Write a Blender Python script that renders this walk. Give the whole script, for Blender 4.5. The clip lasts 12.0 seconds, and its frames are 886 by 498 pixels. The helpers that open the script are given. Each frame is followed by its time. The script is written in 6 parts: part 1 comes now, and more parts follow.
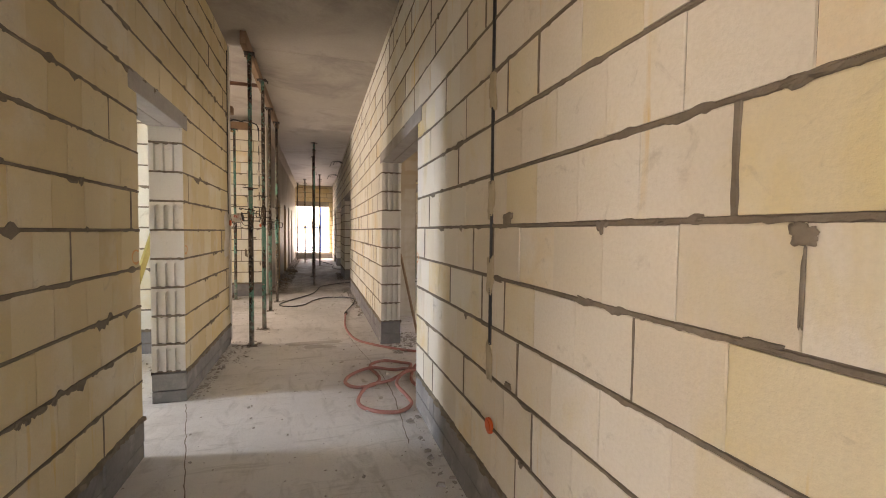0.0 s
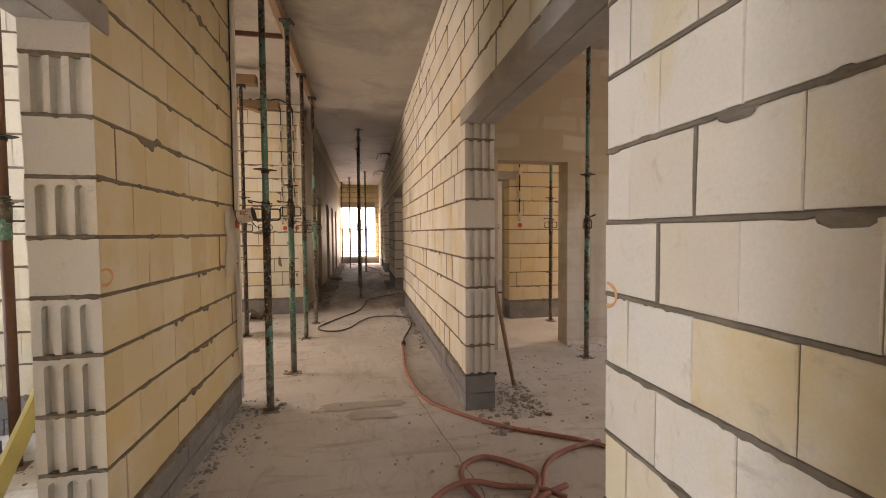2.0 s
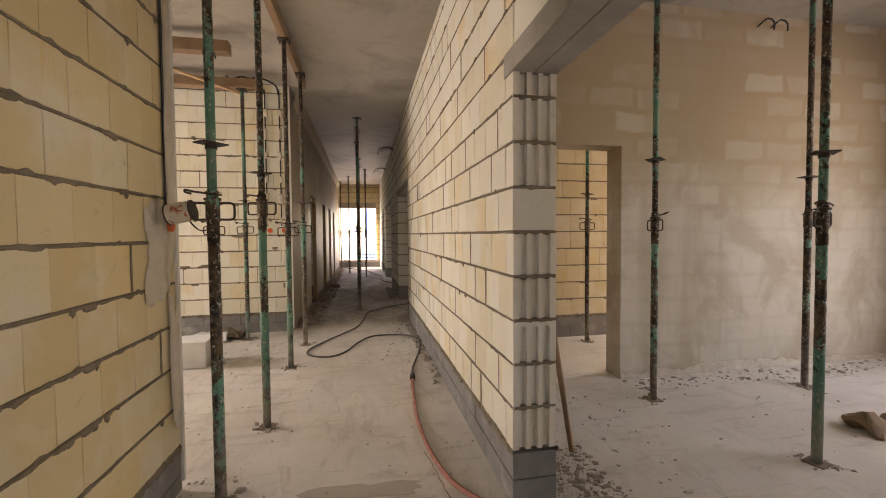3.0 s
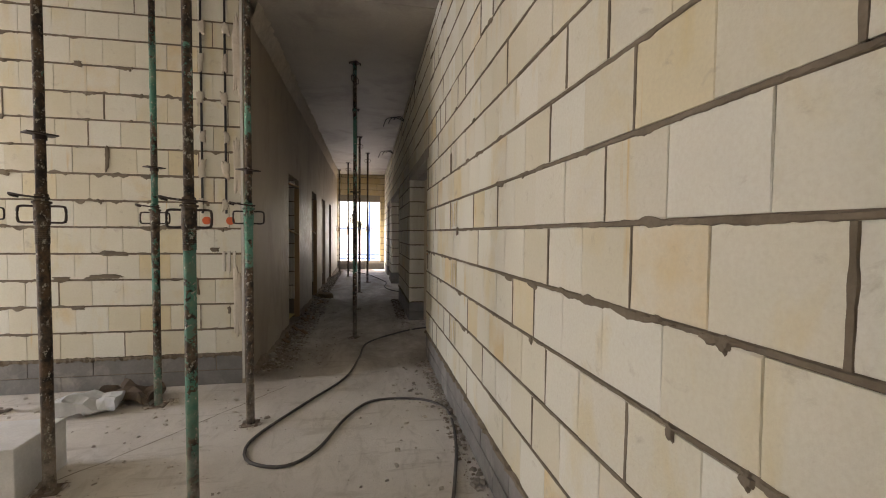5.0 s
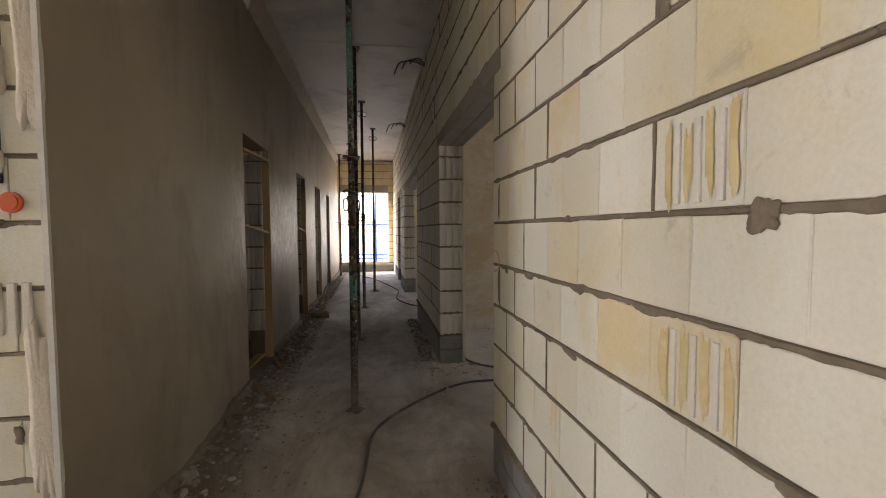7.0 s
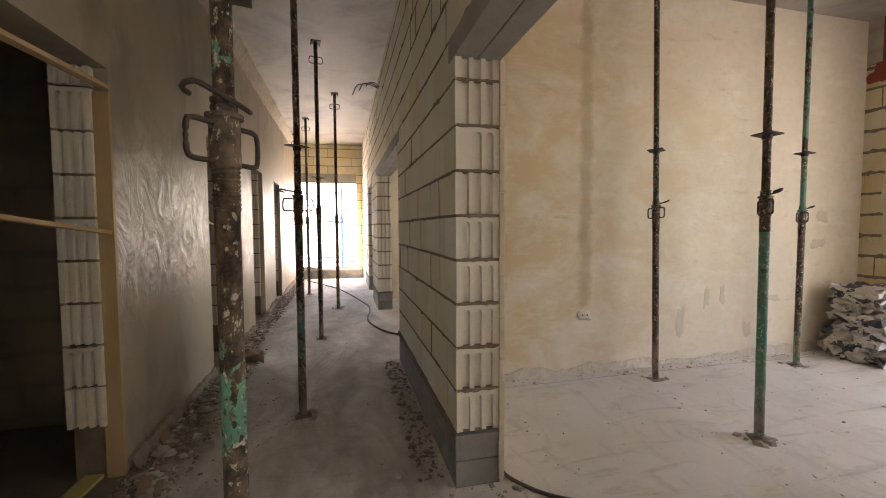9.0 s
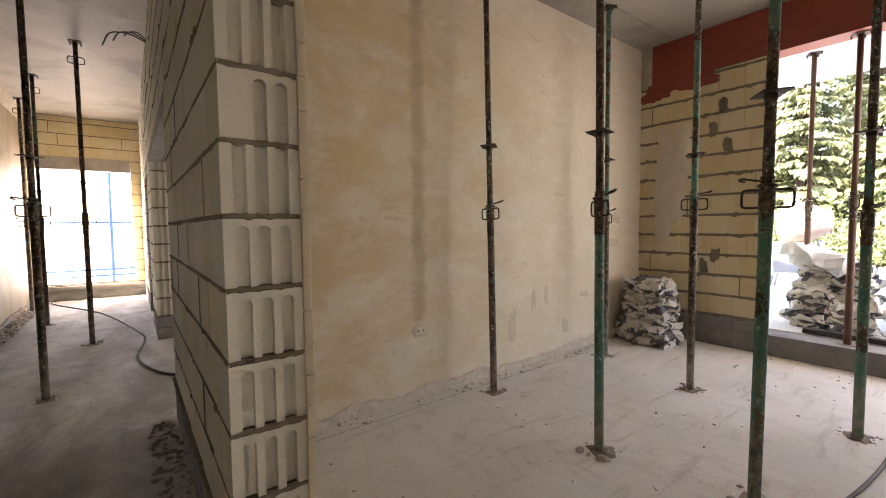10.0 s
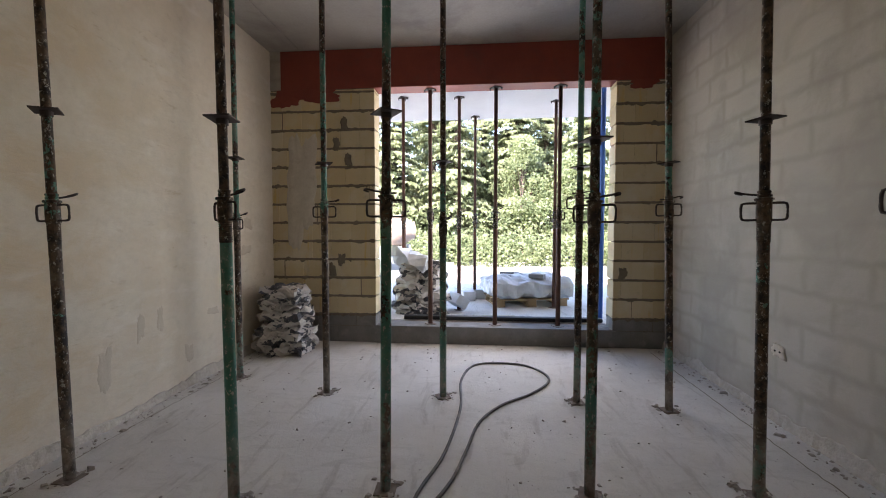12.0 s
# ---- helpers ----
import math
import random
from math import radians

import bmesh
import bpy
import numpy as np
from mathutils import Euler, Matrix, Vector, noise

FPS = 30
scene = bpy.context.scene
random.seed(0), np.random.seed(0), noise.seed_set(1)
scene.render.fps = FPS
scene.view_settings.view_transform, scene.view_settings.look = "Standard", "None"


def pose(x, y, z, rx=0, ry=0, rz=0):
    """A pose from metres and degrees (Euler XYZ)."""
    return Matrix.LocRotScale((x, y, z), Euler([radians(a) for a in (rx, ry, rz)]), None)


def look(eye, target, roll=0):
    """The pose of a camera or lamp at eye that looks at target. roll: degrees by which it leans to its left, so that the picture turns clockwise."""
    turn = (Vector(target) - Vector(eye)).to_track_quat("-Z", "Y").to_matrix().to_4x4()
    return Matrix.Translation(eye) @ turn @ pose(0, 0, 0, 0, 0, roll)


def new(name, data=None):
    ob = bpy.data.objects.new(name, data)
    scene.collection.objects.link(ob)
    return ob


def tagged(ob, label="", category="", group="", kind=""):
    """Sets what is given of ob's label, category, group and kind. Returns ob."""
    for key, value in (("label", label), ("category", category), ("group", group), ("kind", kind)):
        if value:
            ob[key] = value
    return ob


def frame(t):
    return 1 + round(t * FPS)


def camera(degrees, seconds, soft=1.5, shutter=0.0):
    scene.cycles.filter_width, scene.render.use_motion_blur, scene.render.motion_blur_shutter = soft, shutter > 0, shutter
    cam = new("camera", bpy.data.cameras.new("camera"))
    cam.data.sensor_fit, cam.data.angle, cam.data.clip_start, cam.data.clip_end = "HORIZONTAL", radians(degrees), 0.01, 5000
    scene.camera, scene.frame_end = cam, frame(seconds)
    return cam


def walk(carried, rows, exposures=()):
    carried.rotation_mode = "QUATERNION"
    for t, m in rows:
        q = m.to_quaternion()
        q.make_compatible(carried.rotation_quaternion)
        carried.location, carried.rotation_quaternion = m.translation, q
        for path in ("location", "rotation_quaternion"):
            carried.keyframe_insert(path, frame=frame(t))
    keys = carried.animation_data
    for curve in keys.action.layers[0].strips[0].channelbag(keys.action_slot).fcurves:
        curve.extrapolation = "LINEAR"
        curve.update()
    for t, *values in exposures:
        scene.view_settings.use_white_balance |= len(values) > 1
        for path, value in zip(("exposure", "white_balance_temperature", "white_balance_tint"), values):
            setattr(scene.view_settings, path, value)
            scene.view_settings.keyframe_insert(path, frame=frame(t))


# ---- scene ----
cam = camera(94.1, 12.0, soft=1.0)
PATH = [
    (0, (1.034, -1.142, 1.418), (1.618, 0.769, 1.335), 0.6),
    (0.5, (1.025, -0.694, 1.408), (1.451, 1.259, 1.326), 0.7),
    (1, (1.028, -0.217, 1.412), (1.436, 1.739, 1.325), 0.4),
    (1.5, (1.027, 0.31, 1.419), (1.419, 2.27, 1.336), -0.1),
    (2, (1.009, 0.839, 1.419), (1.393, 2.8, 1.339), -0.4),
    (2.5, (1.025, 1.391, 1.442), (1.403, 3.354, 1.364), -0.5),
    (3, (1.038, 1.947, 1.439), (1.419, 3.91, 1.367), -0.5),
    (3.2, (1.053, 2.163, 1.437), (1.436, 4.125, 1.368), -0.5),
    (5, (1.122, 4.362, 1.416), (1.485, 6.327, 1.341), 0.5),
    (5.5, (1.119, 4.949, 1.413), (1.467, 6.917, 1.333), -0.1),
    (6, (1.118, 5.548, 1.406), (1.456, 7.517, 1.323), -0.5),
    (6.5, (1.119, 6.162, 1.419), (1.447, 8.133, 1.324), -0.4),
    (8.5, (1.141, 8.499, 1.394), (1.534, 10.457, 1.293), -0.2),
    (9, (1.228, 8.94, 1.401), (1.701, 10.88, 1.295), -0.3),
    (9.5, (1.347, 9.333, 1.413), (2.131, 11.17, 1.307), -0.1),
    (10, (1.576, 9.591, 1.424), (2.78, 11.184, 1.311), -0.6),
    (10.5, (1.75, 9.746, 1.402), (3.297, 11.01, 1.306), -0.7),
    (11, (1.827, 9.847, 1.411), (3.646, 10.673, 1.32), -0.1),
    (11.5, (1.872, 9.811, 1.426), (3.82, 10.255, 1.334), -0.1),
    (12, (1.89, 9.75, 1.424), (3.88, 9.929, 1.332), -0.0),
]
walk(cam, [(t, look(eye, target, roll)) for t, eye, target, roll in PATH],
     exposures=[(0.0, 3.2, 8000, 27), (1.0, 3.2, 8400, 31), (1.5, 3.15, 8400, 32), (2.0, 2.9, 8700, 32), (2.5, 2.85, 8500, 29), (3.0, 2.95, 8100, 26), (5.0, 2.5, 7050, 20), (6.5, 2.6, 6950, 20),
                (8.5, 4.05, 7450, 22), (9.0, 4.1, 7500, 23), (9.5, 4.15, 7600, 24), (10.0, 3.8, 7600, 23), (11.0, 3.3, 6700, 20), (12.0, 3.1, 6550, 20)])

# ---- world, sun, daylight at the openings, added fill ----
world = bpy.data.worlds.new("sky")
scene.world = world
world.use_nodes = True
wn = world.node_tree
sky = wn.nodes.new("ShaderNodeTexSky")
sky.sky_type = "NISHITA"
sky.sun_disc = False
sky.sun_elevation, sky.sun_rotation = radians(38), radians(300)
wn.links.new(sky.outputs[0], wn.nodes["Background"].inputs[0])
wn.nodes["Background"].inputs[1].default_value = 0.15

sun = new("sun", bpy.data.lights.new("sun", "SUN"))
sun.data.energy, sun.data.angle, sun.data.color = 4.5, radians(0.6), (1.0, 0.95, 0.86)
sun.matrix_world = look((0, 0, 0), (-math.sin(radians(300)) * math.cos(radians(38)), -math.cos(radians(300)) * math.cos(radians(38)), -math.sin(radians(38))))


def daylight(name, eye, target, w, h, watts, color=(1.0, 0.97, 0.93)):
    ob = new(name, bpy.data.lights.new(name, "AREA"))
    ob.data.shape, ob.data.size, ob.data.size_y = "RECTANGLE", w, h
    ob.data.energy, ob.data.color = watts, color
    ob.matrix_world = look(eye, target)
    return ob


H = 3.66            # ceiling height
BASE, PITCH, LEN = 0.30, 0.232, 0.25
TOP = BASE + 8.5 * PITCH
XL, XR = 0.0, 1.8   # corridor faces
T = 0.24
YEND = 20.7         # far wall of the corridor
ROOM_S, ROOM_N, XB = 7.55, 12.40, 6.98

daylight("daylight_store", (-5.85, 2.95, 1.75), (0.6, 2.1, 0.9), 0.9, 2.3, 43, (0.52, 0.75, 1.0))
daylight("daylight_bay", (-5.8, 7.55, 2.0), (0.6, 5.9, -0.3), 1.3, 2.4, 25, (0.90, 0.95, 1.0))
daylight("daylight_side_room", (6.9, 3.0, 1.8), (3, 4.2, 1.0), 2.4, 2.6, 8)
daylight("daylight_lounge", (XB + 0.15, 9.6, 1.75), (3.2, 12.4, 1.0), 2.9, 2.7, 4.6)
daylight("daylight_corridor_end", (0.85, YEND + 0.12, 1.4), (0.9, 10, 1.0), 1.6, 2.3, 2.6)
daylight("daylight_far_side_room", (6.9, 14.4, 1.8), (2, 14.4, 1.2), 2.4, 2.4, 3.5)
# weak fill lamp added behind the start; no source is seen there
daylight("fill_entrance", (0.9, -3.9, 1.9), (1.2, -0.6, 1.4), 1.4, 2.4, 0.5)
daylight("daylight_lobby", (-4.6, -1.3, 1.7), (0, -1.1, 1.3), 1.3, 2.6, 4.6)
daylight("daylight_passage", (6.9, 6.5, 1.7), (3, 6.5, 1.2), 1.0, 2.4, 10)


# ---- materials ----
def material(name):
    m = bpy.data.materials.new(name)
    m.use_nodes = True
    nt = m.node_tree
    return m, nt, nt.nodes["Principled BSDF"]


def position(nt, scale=(1, 1, 1)):
    geo = nt.nodes.new("ShaderNodeNewGeometry")
    mp = nt.nodes.new("ShaderNodeMapping")
    mp.inputs["Scale"].default_value = scale
    nt.links.new(geo.outputs["Position"], mp.inputs["Vector"])
    return mp.outputs[0]


def noise_tex(nt, vec, scale, detail=4, rough=0.6, distort=0.0):
    n = nt.nodes.new("ShaderNodeTexNoise")
    n.inputs["Scale"].default_value, n.inputs["Detail"].default_value = scale, detail
    n.inputs["Roughness"].default_value, n.inputs["Distortion"].default_value = rough, distort
    nt.links.new(vec, n.inputs["Vector"])
    return n.outputs["Fac"]


def ramp(nt, fac, lo, hi, a=0.0, b=1.0):
    r = nt.nodes.new("ShaderNodeMapRange")
    r.inputs["From Min"].default_value, r.inputs["From Max"].default_value = lo, hi
    r.inputs["To Min"].default_value, r.inputs["To Max"].default_value = a, b
    nt.links.new(fac, r.inputs["Value"])
    return r.outputs[0]


def mix(nt, fac, a, b, mode="MIX"):
    n = nt.nodes.new("ShaderNodeMix")
    n.data_type, n.blend_type = "RGBA", mode
    for sock, v in ((n.inputs[0], fac), (n.inputs[6], a), (n.inputs[7], b)):
        if isinstance(v, (int, float)):
            sock.default_value = v
        elif isinstance(v, tuple):
            sock.default_value = (*v, 1)
        else:
            nt.links.new(v, sock)
    return n.outputs[2]


def bump(nt, bsdf, height, strength, dist=0.01):
    b = nt.nodes.new("ShaderNodeBump")
    b.inputs["Strength"].default_value, b.inputs["Distance"].default_value = strength, dist
    nt.links.new(height, b.inputs["Height"])
    nt.links.new(b.outputs[0], bsdf.inputs["Normal"])


def surface(name, col, col2, scale=2.0, rough=0.85, grain=60.0, bumped=0.3, dirt=None, dirt_scale=1.2, lo=0.55, hi=0.75, metal=0.0, stretch=(1, 1, 1), dist=0.004):
    m, nt, b = material(name)
    v = position(nt, stretch)
    c = mix(nt, ramp(nt, noise_tex(nt, v, scale, 5), 0.3, 0.7), col, col2)
    g = noise_tex(nt, v, grain, 3)
    c = mix(nt, ramp(nt, g, 0.3, 0.7, 0.0, 0.25), c, tuple(x * 0.7 for x in col2))
    if dirt:
        c = mix(nt, ramp(nt, noise_tex(nt, v, dirt_scale, 6, 0.65, 0.4), lo, hi), c, dirt)
    nt.links.new(c, b.inputs["Base Color"])
    b.inputs["Roughness"].default_value, b.inputs["Metallic"].default_value = rough, metal
    bump(nt, b, g, bumped, dist)
    return m


def block_material(name, dark, pale, stain=1.0):
    m, nt, b = material(name)
    v = position(nt)
    info = nt.nodes.new("ShaderNodeObjectInfo")
    rnd = info.outputs["Random"]
    c = mix(nt, ramp(nt, rnd, 0.0, 1.0), dark, pale)
    yellow = nt.nodes.new("ShaderNodeMath")
    yellow.operation = "GREATER_THAN"
    yellow.inputs[1].default_value = 0.94
    nt.links.new(rnd, yellow.inputs[0])
    soak = nt.nodes.new("ShaderNodeMath")
    soak.operation = "MULTIPLY"
    nt.links.new(yellow.outputs[0], soak.inputs[0])
    nt.links.new(ramp(nt, noise_tex(nt, v, 3.5, 5, 0.6), 0.35, 0.62, 0.1 * stain, 0.65 * stain), soak.inputs[1])
    c = mix(nt, soak.outputs[0], c, (0.66, 0.47, 0.17))
    drip = nt.nodes.new("ShaderNodeMath")
    drip.operation = "MULTIPLY"
    nt.links.new(ramp(nt, noise_tex(nt, position(nt, (1, 1, 0.06)), 13, 4, 0.6), 0.62, 0.68), drip.inputs[0])
    nt.links.new(ramp(nt, noise_tex(nt, v, 1.1, 4, 0.6), 0.50, 0.60, 0, 0.75 * stain), drip.inputs[1])
    c = mix(nt, drip.outputs[0], c, (0.66, 0.44, 0.11))
    vv = position(nt, (1, 1, 0.45))
    c = mix(nt, ramp(nt, noise_tex(nt, vv, 4.2, 5, 0.6, 0.5), 0.54, 0.68, 0, 0.5 * stain), c, (0.66, 0.555, 0.31))
    c = mix(nt, ramp(nt, noise_tex(nt, v, 2.3, 4), 0.50, 0.68, 0, 0.5), c, (0.72, 0.69, 0.62))
    c = mix(nt, ramp(nt, noise_tex(nt, v, 9, 7, 0.7, 0.6), 0.60, 0.72, 0, 0.45), c, (0.36, 0.31, 0.24))
    g = noise_tex(nt, v, 90, 4, 0.7)
    c = mix(nt, ramp(nt, g, 0.38, 0.68, 0.0, 0.2), c, (0.48, 0.42, 0.31))
    nt.links.new(c, b.inputs["Base Color"])
    b.inputs["Roughness"].default_value = 0.9
    bump(nt, b, g, 0.4, 0.004)
    return m


def plaster_material(name, c1, c2, damp, rough_hi, rough_lo, ghost=0.0, lo=0.5, hi=0.66, relief=0.22, upper=None):
    """Cement-lime plaster: broad cloudy patches, damp stains, fine grain; ghost shows the courses behind."""
    m, nt, b = material(name)
    v = position(nt)
    c = mix(nt, ramp(nt, noise_tex(nt, v, 0.7, 6, 0.62, 0.3), 0.36, 0.64), c1, c2)
    patch = ramp(nt, noise_tex(nt, v, 1.5, 7, 0.6, 0.5), lo, hi)
    c = mix(nt, ramp(nt, patch, 0, 1, 0, 0.7), c, damp)
    if ghost:
        sep = nt.nodes.new("ShaderNodeSeparateXYZ")
        nt.links.new(position(nt), sep.inputs[0])
        add = nt.nodes.new("ShaderNodeMath")
        nt.links.new(sep.outputs[0], add.inputs[0])
        nt.links.new(sep.outputs[1], add.inputs[1])
        com = nt.nodes.new("ShaderNodeCombineXYZ")
        nt.links.new(add.outputs[0], com.inputs[0])
        z0 = nt.nodes.new("ShaderNodeMath")
        z0.operation = "SUBTRACT"
        z0.inputs[1].default_value = BASE + 0.05
        nt.links.new(sep.outputs[2], z0.inputs[0])
        nt.links.new(z0.outputs[0], com.inputs[1])
        br = nt.nodes.new("ShaderNodeTexBrick")
        br.inputs["Scale"].default_value = 1.0
        br.inputs["Brick Width"].default_value, br.inputs["Row Height"].default_value = 0.5, PITCH
        br.inputs["Mortar Size"].default_value, br.inputs["Mortar Smooth"].default_value = 0.045, 1.0
        shake = nt.nodes.new("ShaderNodeVectorMath")
        shake.operation = "MULTIPLY_ADD"
        shake.inputs[1].default_value = (0.12, 0.10, 0)
        wob = nt.nodes.new("ShaderNodeTexNoise")
        wob.inputs["Scale"].default_value, wob.inputs["Detail"].default_value = 3.5, 5
        nt.links.new(v, wob.inputs["Vector"])
        nt.links.new(wob.outputs["Color"], shake.inputs[0])
        nt.links.new(com.outputs[0], shake.inputs[2])
        nt.links.new(shake.outputs[0], br.inputs["Vector"])
        where = ramp(nt, noise_tex(nt, v, 0.8, 4), 0.36, 0.58, 0.1, ghost)
        f = nt.nodes.new("ShaderNodeMath")
        f.operation = "MULTIPLY"
        nt.links.new(br.outputs["Fac"], f.inputs[0])
        nt.links.new(where, f.inputs[1])
        c = mix(nt, f.outputs[0], c, damp)
    if upper:
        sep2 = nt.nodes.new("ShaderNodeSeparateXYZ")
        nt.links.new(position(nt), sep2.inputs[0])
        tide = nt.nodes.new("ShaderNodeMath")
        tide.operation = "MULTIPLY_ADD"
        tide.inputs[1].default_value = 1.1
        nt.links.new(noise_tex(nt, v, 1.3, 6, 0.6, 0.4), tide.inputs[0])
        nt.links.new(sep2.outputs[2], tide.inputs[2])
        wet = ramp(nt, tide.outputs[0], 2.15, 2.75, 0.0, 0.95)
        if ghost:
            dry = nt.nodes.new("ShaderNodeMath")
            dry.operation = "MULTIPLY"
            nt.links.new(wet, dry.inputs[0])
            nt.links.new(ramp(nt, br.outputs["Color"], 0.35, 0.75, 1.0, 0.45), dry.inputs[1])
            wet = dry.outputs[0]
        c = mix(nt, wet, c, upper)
        c = mix(nt, ramp(nt, noise_tex(nt, position(nt, (1, 1, 0.07)), 1.7, 5, 0.6), 0.54, 0.64, 0, 0.5), c, damp)
    trowel = noise_tex(nt, position(nt, (1, 1, 2.2)), 5, 5, 0.6, 0.8) if relief < 0.4 else noise_tex(nt, position(nt, (1, 1, 0.8)), 5.5, 4, 0.55, 2.2)
    g = noise_tex(nt, v, 120, 3, 0.7)
    c = mix(nt, ramp(nt, g, 0.3, 0.7, 0, 0.12), c, tuple(x * 0.6 for x in damp))
    nt.links.new(c, b.inputs["Base Color"])
    nt.links.new(ramp(nt, patch, 0, 1, rough_hi, rough_lo), b.inputs["Roughness"])
    s = nt.nodes.new("ShaderNodeMath")
    s.operation = "MULTIPLY_ADD"
    s.inputs[1].default_value = 0.25
    nt.links.new(g, s.inputs[0])
    nt.links.new(trowel, s.inputs[2])
    bump(nt, b, s.outputs[0], relief, 0.02)
    return m


def wet_plaster_material():
    """Brown plaster, half dry: matt above and below, a hand-worked band at reach height left slick and ridged in
    patches, with some sheen painted in.
    """
    m, nt, b = material("fresh_damp_plaster")
    v = position(nt)
    c = mix(nt, ramp(nt, noise_tex(nt, v, 0.7, 6, 0.62, 0.3), 0.36, 0.64), (0.385, 0.325, 0.25), (0.31, 0.26, 0.195))
    c = mix(nt, ramp(nt, noise_tex(nt, position(nt, (1, 1, 0.5)), 1.7, 7, 0.66, 0.6), 0.5, 0.64, 0, 0.7), c, (0.235, 0.19, 0.14))
    sep = nt.nodes.new("ShaderNodeSeparateXYZ")
    nt.links.new(v, sep.inputs[0])
    wob = nt.nodes.new("ShaderNodeMath")
    wob.operation = "MULTIPLY_ADD"
    wob.inputs[1].default_value = 1.6
    nt.links.new(noise_tex(nt, v, 1.1, 5, 0.65), wob.inputs[0])
    nt.links.new(sep.outputs[2], wob.inputs[2])
    up = ramp(nt, wob.outputs[0], 1.55, 1.95)
    down = ramp(nt, wob.outputs[0], 2.95, 2.6)
    band = nt.nodes.new("ShaderNodeMath")
    band.operation = "MULTIPLY"
    nt.links.new(up, band.inputs[0])
    gate = nt.nodes.new("ShaderNodeMath")
    gate.operation = "MULTIPLY"
    nt.links.new(down, gate.inputs[0])
    nt.links.new(ramp(nt, sep.outputs[1], 9.9, 10.6, 0.0, 1.0), gate.inputs[1])
    nt.links.new(gate.outputs[0], band.inputs[1])
    swirl = noise_tex(nt, position(nt, (1, 1, 0.7)), 4.2, 4, 0.6, 2.6)
    slick = nt.nodes.new("ShaderNodeMath")
    slick.operation = "MULTIPLY"
    nt.links.new(band.outputs[0], slick.inputs[0])
    nt.links.new(ramp(nt, swirl, 0.44, 0.60), slick.inputs[1])
    # paler swirls: sheen painted into the colour, besides the lower roughness below
    c = mix(nt, ramp(nt, slick.outputs[0], 0, 1, 0, 0.35), c, (0.46, 0.42, 0.35))
    g = noise_tex(nt, v, 120, 3, 0.7)
    c = mix(nt, ramp(nt, g, 0.3, 0.7, 0, 0.12), c, (0.14, 0.11, 0.08))
    nt.links.new(c, b.inputs["Base Color"])
    nt.links.new(ramp(nt, slick.outputs[0], 0, 1, 0.56, 0.36), b.inputs["Roughness"])
    s = nt.nodes.new("ShaderNodeMath")
    s.operation = "MULTIPLY_ADD"
    nt.links.new(band.outputs[0], s.inputs[0])
    nt.links.new(swirl, s.inputs[1])
    nt.links.new(ramp(nt, g, 0, 1, 0, 0.06), s.inputs[2])
    bump(nt, b, s.outputs[0], 0.62, 0.02)
    return m


